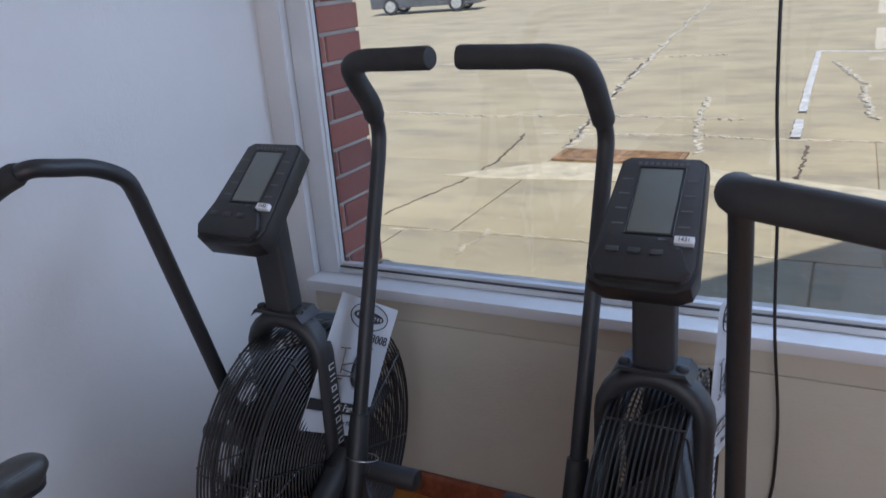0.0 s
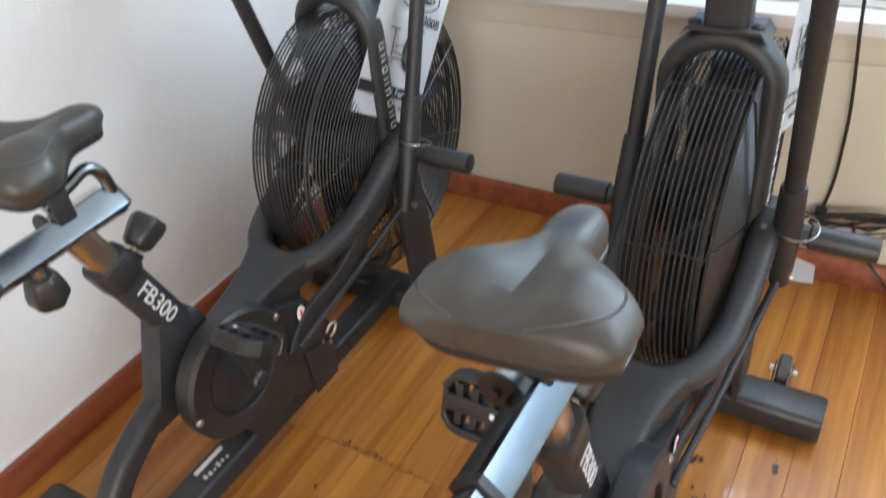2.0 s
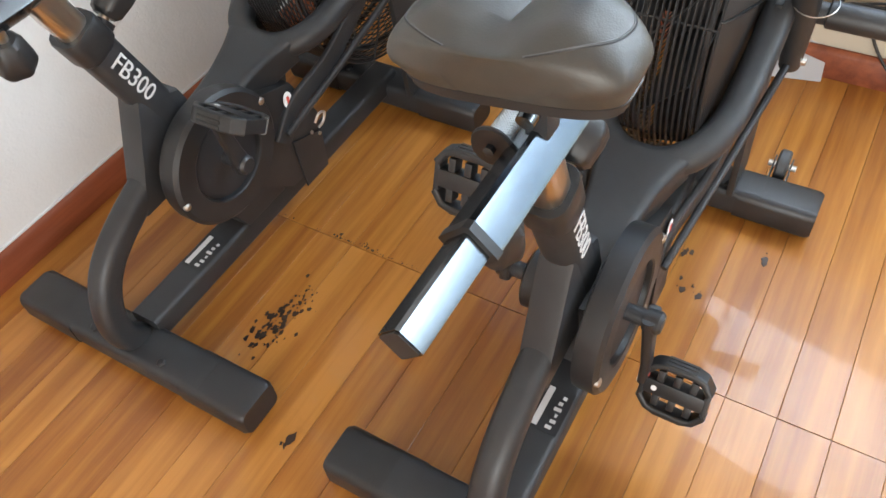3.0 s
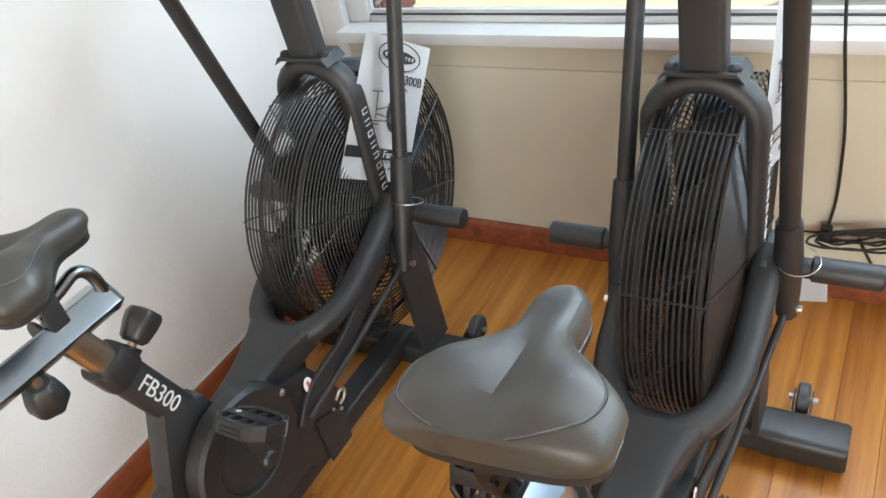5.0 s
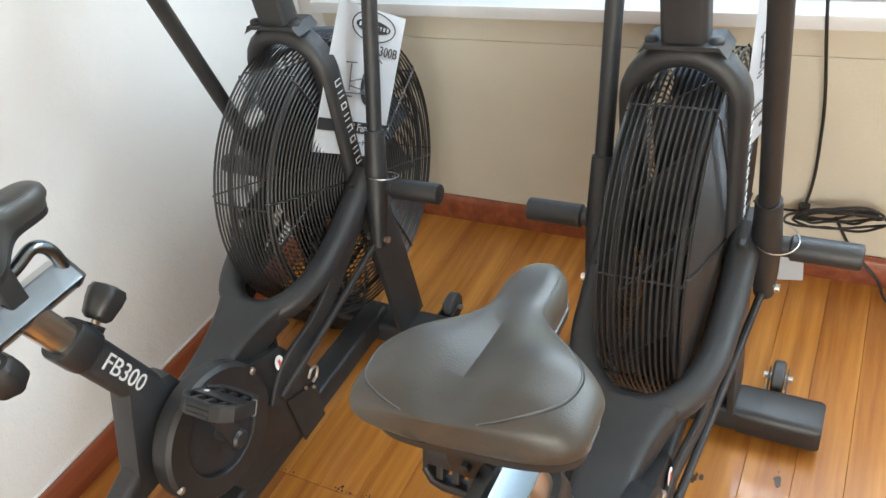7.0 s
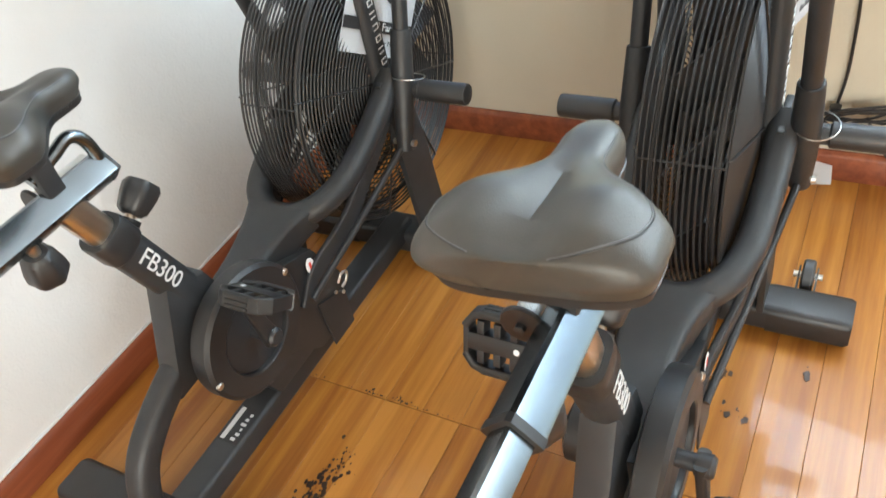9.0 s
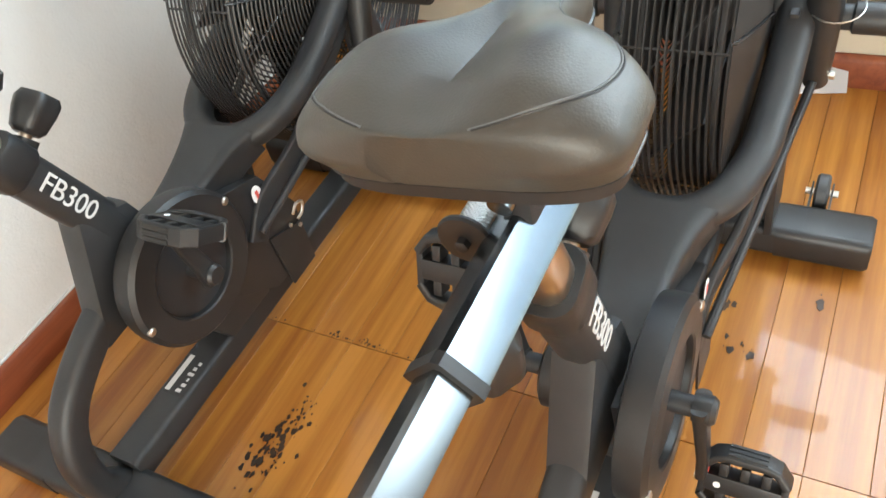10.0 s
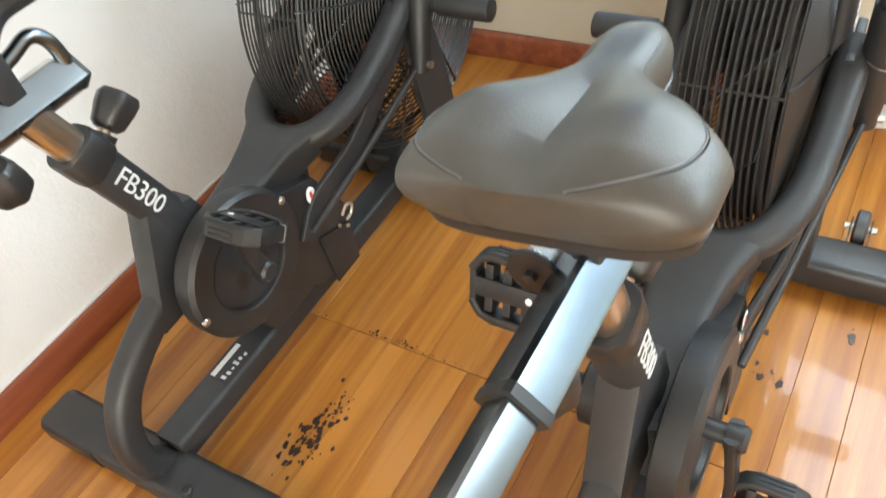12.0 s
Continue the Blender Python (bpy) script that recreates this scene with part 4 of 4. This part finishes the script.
# ---- manuals, papers and cord ----
def sheet(name, w, h, m, label, category, printed):
    """A sheet of paper with a slight curl; x across, z up, printed side facing -y."""
    bm = bmesh.new()
    nx, nz = 8, 10
    rows = [[bm.verts.new((w * (i / nx - 0.5), 0.010 * math.sin(2.4 * i / nx) * (k / nz), h * k / nz)) for i in range(nx + 1)] for k in range(nz + 1)]
    for a, b in zip(rows, rows[1:]):
        for i in range(nx):
            bm.faces.new((a[i], a[i + 1], b[i + 1], b[i]))
    bmesh.ops.solidify(bm, geom=bm.faces, thickness=0.0012)
    ob = tagged(new(name, mesh_of(name, bm, paper_mat)), label, category)
    ob.matrix_basis = m
    if printed:
        def curl(x, z):
            return 0.010 * math.sin(2.4 * (x / w + 0.5)) * (z / h) - 0.0022
        def flat(nm, outline, mat):
            bm = bmesh.new()
            vs = [bm.verts.new((x, curl(x, z), z)) for x, z in outline]
            f = bm.faces.new(vs)
            r = bmesh.ops.extrude_face_region(bm, geom=[f])
            bmesh.ops.translate(bm, vec=(0, 0.0006, 0), verts=[g for g in r["geom"] if isinstance(g, bmesh.types.BMVert)])
            return part(nm, bm, mat, ob)
        def oval(cx, cz, a, b, n=32):
            return [(cx + a * math.cos(2 * math.pi * i / n), cz + b * math.sin(2 * math.pi * i / n)) for i in range(n)]
        path = [(x, curl(x, z) - 0.0003, z) for x, z in oval(0.01, h * 0.885, 0.062, 0.027)]
        part("badge_outline", sweep(path, circle(0.0011, 5), (0, 1, 0), closed=True), black_print_and_shade, ob)
        flat("badge", oval(0.01, h * 0.885, 0.05, 0.012), black_print_and_shade)
        for k in range(9):
            x = -0.030 + 0.010 * k
            bm = box((x - 0.0025, curl(x, h * 0.885) - 0.0012, h * 0.885 - 0.0035), (x + 0.0025, curl(x, h * 0.885) - 0.0004, h * 0.885 + 0.0035))
            part("badge_bar", bm, white_print, ob)
        lettering("title_text", "300B", 0.026, Matrix.Translation((0.062, curl(0.06, h * 0.74) - 0.001, h * 0.735)) @ Matrix.Rotation(radians(90), 4, "X"), black_print_and_shade, ob)
        # line drawing of a bike
        bike_c = (0.028, h * 0.50)
        flat("drawing_wheel", oval(*bike_c, 0.026, 0.040), black_print_and_shade)
        part("drawing_disc", prism(oval(bike_c[0], bike_c[1], 0.018, 0.031), curl(0.03, h * 0.5) - 0.0010, curl(0.03, h * 0.5) - 0.0004, "y"), faint_print, ob)
        for a, b in (((-0.04, 0.42), (0.05, 0.44)), ((-0.03, 0.44), (-0.035, 0.62)), ((-0.05, 0.62), (-0.02, 0.63)), ((0.028, 0.50), (0.035, 0.70)), ((0.02, 0.72), (0.05, 0.66)), ((-0.03, 0.5), (0.03, 0.56)), ((-0.045, 0.40), (-0.02, 0.40)), ((0.03, 0.38), (0.055, 0.385)), ((-0.03, 0.47), (0.0, 0.46)), ((0.0, 0.43), (0.028, 0.50))):
            q = [(x, curl(x, z * h) - 0.0006, z * h) for x, z in (a, b)]
            part("drawing_line", sweep(q, circle(0.0012, 5), (0, 1, 0)), faint_print, ob)
        flat("title_band", [(-w / 2 + 0.001, h * 0.155), (w / 2 - 0.001, h * 0.155), (w / 2 - 0.001, h * 0.235), (-w / 2 + 0.001, h * 0.235)], black_print_and_shade)
        lettering("band_text", "300B Fan Bike", 0.021, Matrix.Translation((0.02, curl(0.02, h * 0.2) - 0.0012, h * 0.195)) @ Matrix.Rotation(radians(90), 4, "X"), white_print, ob)
        lettering("small_text", "User Manual", 0.014, Matrix.Translation((0.035, curl(0.03, h * 0.09) - 0.001, h * 0.09)) @ Matrix.Rotation(radians(90), 4, "X"), faint_print, ob)
    return ob


MANUAL_1 = pose(-0.245, 1.176, 0.541, 1.7, 33.5, 80)
MANUAL_2 = pose(0.474, 1.300, 0.585, 0, 12, 84)
sheet("manual", 0.195, 0.276, MANUAL_1, "white printed manual leaning on the fan guard", "manual", True)
sheet("manual", 0.195, 0.276, MANUAL_2, "white printed manual leaning on the fan guard", "manual", True)
sheet("paper_sheet", 0.15, 0.09, pose(0.482, 1.650, 0.003, -28, 0, 12), "loose white paper leaning against the skirting", "paper", False)


def cord():
    ob = thing("power_cord", pose(0, 0, 0), "black power cord hanging down and tied in a loose bundle", "cable")
    hang = smooth_path([(0.490, 1.690, 2.30), (0.495, 1.664, 1.50), (0.502, 1.660, 1.15), (0.516, 1.660, 0.95), (0.527, 1.664, 0.68), (0.545, 1.690, 0.46), (0.548, 1.695, 0.35), (0.546, 1.697, 0.26), (0.536, 1.692, 0.188)], 6)
    part("hanging_cord", sweep(hang, circle(0.0034, 8), (1, 0, 0)), plastic, ob)
    rnd = random.Random(5)
    for k in range(5):
        pts = []
        a, b = 0.066 + 0.009 * k, 0.010 + 0.006 * k
        for i in range(18):
            t = 2 * math.pi * i / 18
            pts.append((0.606 + a * math.cos(t) + 0.006 * rnd.uniform(-1, 1), 1.684 - 0.006 * k + 0.006 * math.sin(t * 2), 0.186 + b * math.sin(t) * (1 if k % 2 else -0.6) + 0.012 * math.cos(t) + 0.004 * rnd.uniform(-1, 1)))
        part("cord_loop", sweep(smooth_path(pts + pts[:1], 3), circle(0.0030, 7), (0, 1, 0)), plastic, ob)
    part("cord_tie", sweep([(0.536, 1.680, 0.172), (0.536, 1.680, 0.202)], rounded(0.024, 0.022, 0.008), (1, 0, 0)), plastic, ob)
    tailp = smooth_path([(0.53, 1.68, 0.185), (0.48, 1.69, 0.178), (0.43, 1.69, 0.19)], 5)
    part("cord_end", sweep(tailp, circle(0.0030, 7), (0, 0, 1)), plastic, ob)
    run = smooth_path([(0.60, 1.68, 0.18), (0.64, 1.685, 0.10), (0.70, 1.68, 0.03), (0.75, 1.62, 0.005), (0.95, 1.60, 0.005), (1.4, 1.62, 0.005)], 6)
    part("floor_cord", sweep(run, circle(0.0034, 8), (0, 0, 1)), plastic, ob)


cord()

# ---- dark stains on the boards ----
def stain(cx, cy, spread, count, size, seed):
    rnd = random.Random(seed)
    bm = bmesh.new()
    for k in range(count):
        x, y = cx + rnd.gauss(0, spread[0]), cy + rnd.gauss(0, spread[1])
        r = size * rnd.uniform(0.25, 1.0) ** 1.6
        n = 9
        vs = [bm.verts.new((x + r * rnd.uniform(0.5, 1.2) * math.cos(2 * math.pi * i / n), y + 1.5 * r * rnd.uniform(0.5, 1.2) * math.sin(2 * math.pi * i / n), 0.0016 + 0.00001 * k)) for i in range(n)]
        bm.faces.new(vs)
    r = bmesh.ops.extrude_face_region(bm, geom=list(bm.faces))
    bmesh.ops.translate(bm, vec=(0, 0, -0.0008), verts=[g for g in r["geom"] if isinstance(g, bmesh.types.BMVert)])
    ob = new("floor_stain", mesh_of("floor_stain", bm, stain_mat))
    tagged(ob, "dark scorched specks on the varnished boards", "stain", "", "stuff")


stain(-0.158, 0.560, (0.016, 0.030), 90, 0.0058, 1)
stain(-0.146, 0.638, (0.016, 0.022), 36, 0.0038, 2)
stain(0.454, 1.058, (0.006, 0.008), 5, 0.009, 3)
stain(0.490, 0.985, (0.012, 0.010), 9, 0.007, 4)
stain(0.005, 0.392, (0.006, 0.008), 4, 0.009, 6)
stain(-0.120, 0.797, (0.100, 0.0015), 60, 0.0017, 7)
stain(-0.115, 0.803, (0.012, 0.004), 14, 0.0028, 9)
stain(-0.178, 0.800, (0.012, 0.004), 12, 0.0026, 10)
stain(0.584, 1.097, (0.01, 0.01), 3, 0.008, 8)

# ---- outside ----
G = -0.10
structure("ground", box((-70, 2.0, G - 0.3), (70, 120, G)), concrete, "weathered cracked concrete yard", "ground")
apron = tagged(new("pavement"), "pale concrete slabs along the building", "pavement", "", "structure")
xs = [-9.0, -6.4, -4.0, -1.75, 0.55, 2.9, 5.2, 7.5]
for a, b in zip(xs, xs[1:]):
    part("slab", box((a + 0.006, 2.02, G - 0.05), (b - 0.006, 4.10, G + 0.012), 0.004), concrete, apron)
    part("slab", box((a + 0.006 + 0.3, 4.112, G - 0.05), (b - 0.006 + 0.3, 5.80, G + 0.013), 0.004), concrete, apron)
    part("slab", box((a + 0.006 + 0.3, 5.812, G - 0.05), (b - 0.006 + 0.3, 6.88, G + 0.010), 0.004), concrete, apron)

drain = thing("drain_grate", pose(-0.93, 6.09, G + 0.012), "rusty iron street drain grate", "drain")
part("grate_frame", (lambda bm: [add_box(bm, lo, hi, 0.003) for lo, hi in (((-0.5, -0.19, 0), (0.5, -0.15, 0.02)), ((-0.5, 0.15, 0), (0.5, 0.19, 0.02)), ((-0.5, -0.15, 0), (-0.46, 0.15, 0.02)), ((0.46, -0.15, 0), (0.5, 0.15, 0.02)), ((-0.02, -0.15, 0), (0.02, 0.15, 0.02)))] and bm)(bmesh.new()), cast_iron, drain)
for k in range(7):
    for a, b in ((-0.46, -0.02), (0.02, 0.46)):
        part("grate_bar", box((a, -0.140 + 0.042 * k, 0.004), (b, -0.122 + 0.042 * k, 0.018), 0.002), cast_iron, drain)
# dark plate under the bars paints the shade of the drain's depth
part("pit_shade", box((-0.46, -0.15, 0.0), (0.46, 0.15, 0.003)), crack_pit_mat, drain)


structure("pavement_patch", prism([(-2.1, 5.30), (-1.7, 5.28), (-0.9, 5.36), (-0.24, 5.40), (0.88, 5.12), (4.5, 4.9), (4.5, 5.5), (0.89, 5.46), (-0.28, 5.84), (-1.45, 5.82), (-1.7, 5.6)], G + 0.002, G + 0.020, "z"), pale_slab, "pale worn concrete lip before the drain", "pavement")


def crack(points, width, mat, name, label, seed):
    """A wandering crack or painted strip on the yard."""
    jitter = 1.6 if name == "ground_crack" else 0.12
    rnd = random.Random(seed)
    path = []
    for a, b in zip(points, points[1:]):
        n = 26
        for i in range(n):
            t = i / n
            path.append(Vector((a[0] + (b[0] - a[0]) * t, a[1] + (b[1] - a[1]) * t, 0)))
    path.append(Vector((*points[-1], 0)))
    bm = bmesh.new()
    prev = None
    for i, q in enumerate(path):
        d = (path[min(i + 1, len(path) - 1)] - path[max(i - 1, 0)]).normalized()
        nrm = Vector((-d.y, d.x, 0))
        c = q + nrm * rnd.uniform(-1, 1) * width * jitter
        w = width * (rnd.uniform(0.12, 0.8) if jitter > 1 else rnd.uniform(0.7, 1.0))
        pair = [bm.verts.new((*(c + nrm * w).xy, G + 0.018)), bm.verts.new((*(c - nrm * w).xy, G + 0.018)), bm.verts.new((*(c - nrm * w).xy, G + 0.001)), bm.verts.new((*(c + nrm * w).xy, G + 0.001))]
        if prev:
            for k in range(4):
                bm.faces.new((prev[k], prev[(k + 1) % 4], pair[(k + 1) % 4], pair[k]))
        prev = pair
    ob = new(name, mesh_of(name, bm, mat))
    tagged(ob, label, "pavement crack" if name == "ground_crack" else "road marking", "", "structure")


crack([(-1.42, 6.3), (-1.55, 7.3), (-1.76, 8.9), (-2.1, 12.4), (-2.66, 18.9), (-3.3, 26)], 0.040, pale_crack, "ground_crack", "pale crumbling crack across the yard", 1)
crack([(-1.45, 6.35), (-1.56, 7.35), (-1.78, 9.0), (-2.12, 12.4)], 0.018, crack_pit_mat, "ground_crack", "dark crack across the yard", 2)
crack([(-2.01, 6.86), (-1.86, 5.8), (-1.88, 5.16), (-2.04, 4.3)], 0.012, crack_pit_mat, "ground_crack", "dark crack across the pavement", 3)
crack([(-6.0, 7.95), (-4.0, 7.87), (-2.8, 7.7), (-1.4, 7.8), (-0.2, 7.7)], 0.022, pale_crack, "ground_crack", "pale joint across the yard", 4)
crack([(-1.85, 6.87), (-0.5, 7.0), (0.0, 6.87), (0.9, 6.88), (3.0, 6.9)], 0.018, pale_crack, "ground_crack", "pale joint across the yard", 5)
crack([(-0.37, 6.3), (-0.55, 7.4), (-0.60, 7.8), (-0.70, 8.9)], 0.026, pale_crack, "ground_crack", "pale crumbling crack across the yard", 6)
crack([(-6.5, 12.0), (-2.8, 12.2), (-1.7, 12.6), (-1.0, 12.7)], 0.035, pale_crack, "ground_crack", "pale joint across the yard", 7)
crack([(0.47, 11.7), (0.62, 10.8), (0.80, 9.8), (0.78, 8.9), (0.86, 7.8)], 0.028, pale_crack, "ground_crack", "pale crumbling crack across the yard", 8)
crack([(-1.22, 4.18), (-1.20, 3.98), (-1.25, 3.87), (-1.22, 3.73)], 0.010, pale_crack, "ground_crack", "pale crack across the pavement", 9)
crack([(-1.84, 4.04), (-1.26, 4.12), (-0.6, 4.12), (0.4, 4.1)], 0.008, pale_crack, "ground_crack", "pale joint across the pavement", 10)
crack([(0.39, 6.67), (0.38, 5.83), (0.35, 5.46)], 0.012, crack_pit_mat, "ground_crack", "dark crack across the pavement", 14)
crack([(0.28, 6.96), (0.27, 7.72)], 0.045, line_paint, "road_marking", "worn white parking line", 11)
crack([(0.27, 8.1), (0.25, 9.4), (0.22, 12.8)], 0.042, line_paint, "road_marking", "worn white parking line", 12)
crack([(0.22, 12.85), (1.6, 12.5)], 0.040, line_paint, "road_marking", "worn white parking line", 13)


def parked_car(m):
    car = thing("parked_car", m, "grey parked car seen low across the yard", "car")
    prof = [(-2.1, 0.25), (2.1, 0.25), (2.15, 0.6), (2.05, 0.85), (1.0, 0.95), (0.4, 1.42), (-1.2, 1.45), (-1.9, 0.98), (-2.15, 0.8)]
    part("body", prism(prof, -0.85, 0.85, "y", 0.06), car_paint, car)
    for x in (-1.3, 1.3):
        for y in (-0.8, 0.8):
            tyre = part("wheel", lathe([(0.2, -0.1), (0.3, -0.1), (0.315, -0.06), (0.315, 0.06), (0.3, 0.1), (0.2, 0.1)], Matrix.Translation((x, y, 0.315)) @ Matrix.Rotation(radians(90), 4, "X"), 32), rubber, car)
            part("rim", lathe([(0.2, -0.105), (0.19, -0.08), (0.05, -0.09), (0.05, 0.09), (0.19, 0.08), (0.2, 0.105)], Matrix.Translation((x, y, 0.315)) @ Matrix.Rotation(radians(90), 4, "X"), 28), zinc, tyre)


parked_car(pose(-14.2, 28.5, G, 0, 0, 12))

# brick pier outside the window
pier = tagged(new("wall_pier"), "red brick pier beside the window outside", "brick wall", "", "structure")
part("mortar_core", box((-1.5, GLASS_Y + 0.022, G - 0.1), (PIER_X - 0.010, 1.992, 2.9)), mortar, pier)

# unseen facade above the window; its assumed raked gable is shaped to shade the pavement
fac = bmesh.new()
add_prism(fac, [(-9, HEAD), (-9, 2.5), (0.6, 2.5), (2.42, 4.95), (9, 4.95), (9, HEAD)], GLASS_Y + 0.03, 2.0, "y")
add_prism(fac, [(3.6, G), (3.6, HEAD - 0.001), (9, HEAD - 0.001), (9, G)], GLASS_Y + 0.03, 2.0, "y")
add_prism(fac, [(-9, G), (-9, HEAD - 0.001), (-1.5, HEAD - 0.001), (-1.5, G)], GLASS_Y + 0.03, 2.0, "y")
add_box(fac, (PIER_X + 0.001, GLASS_Y + 0.032, G - 0.2), (3.6, 2.0, SILL - 0.06))
structure("wall_facade", fac, facade_render, "unseen shop front wall with an assumed gable that shades the pavement", "wall")
structure("roof", box((WX - 0.25, BY - 0.2, CEIL + 0.152), (RX + 0.2, 1.84, CEIL + 0.16)), facade_render, "flat roof over the room", "roof")

# ---- pieces: floor boards and bricks ----
floor = tagged(new("floor"), "varnished orange-brown wooden board floor", "floor", "", "structure")
part("subfloor", box((WX, BY, -0.10), (RX, WY, -0.004)), gap_dark, floor)
BOARD = 0.0835
board_meshes = {}


def board_mesh(y0, y1):
    key = (y0, y1)
    if key not in board_meshes:
        bm = bmesh.new()
        w = BOARD / 2 - 0.0003
        pts = [(-w, -0.02), (-w, -0.0005), (-w + 0.0006, 0), (w - 0.0006, 0), (w, -0.0005), (w, -0.02)]
        add_prism(bm, pts, 0.0008, y1 - y0 - 0.0008, "y")
        board_meshes[key] = mesh_of("board", bm, floor_wood)
    return board_meshes[key]


ends = [BY, -1.45, 0.792, WY]
k = 0
x = WX + BOARD / 2
while x < RX - 0.02:
    for y0, y1 in zip(ends, ends[1:]):
        ob = new("board", board_mesh(y0, y1))
        ob.parent = floor
        ob.location = (x, y0, 0.0003 * ((k * 7) % 3 - 1))
        k += 1
    x += BOARD

brick_shapes = {}


def brick(xa, xb, ya, yb, za, zb):
    key = tuple(round(q, 4) for q in (xb - xa, yb - ya, zb - za))
    if key not in brick_shapes:
        brick_shapes[key] = mesh_of("brick", box((0, 0, 0), key, 0.003, None, 1), brick_mat)
    ob = new("brick", brick_shapes[key])
    ob.parent = pier
    ob.location = (xa, ya, za)


z, k = G, 0
while z < 2.6:
    y = GLASS_Y + 0.014
    if k % 2 == 0:
        brick(PIER_X - 0.25, PIER_X - 0.003, y, 2.0, z, z + 0.066)
    else:
        brick(PIER_X - 0.13, PIER_X - 0.003, y, y + 0.045, z, z + 0.066)
        brick(PIER_X - 0.25, PIER_X - 0.003, y + 0.055, 2.0, z, z + 0.066)
    z += 0.076
    k += 1
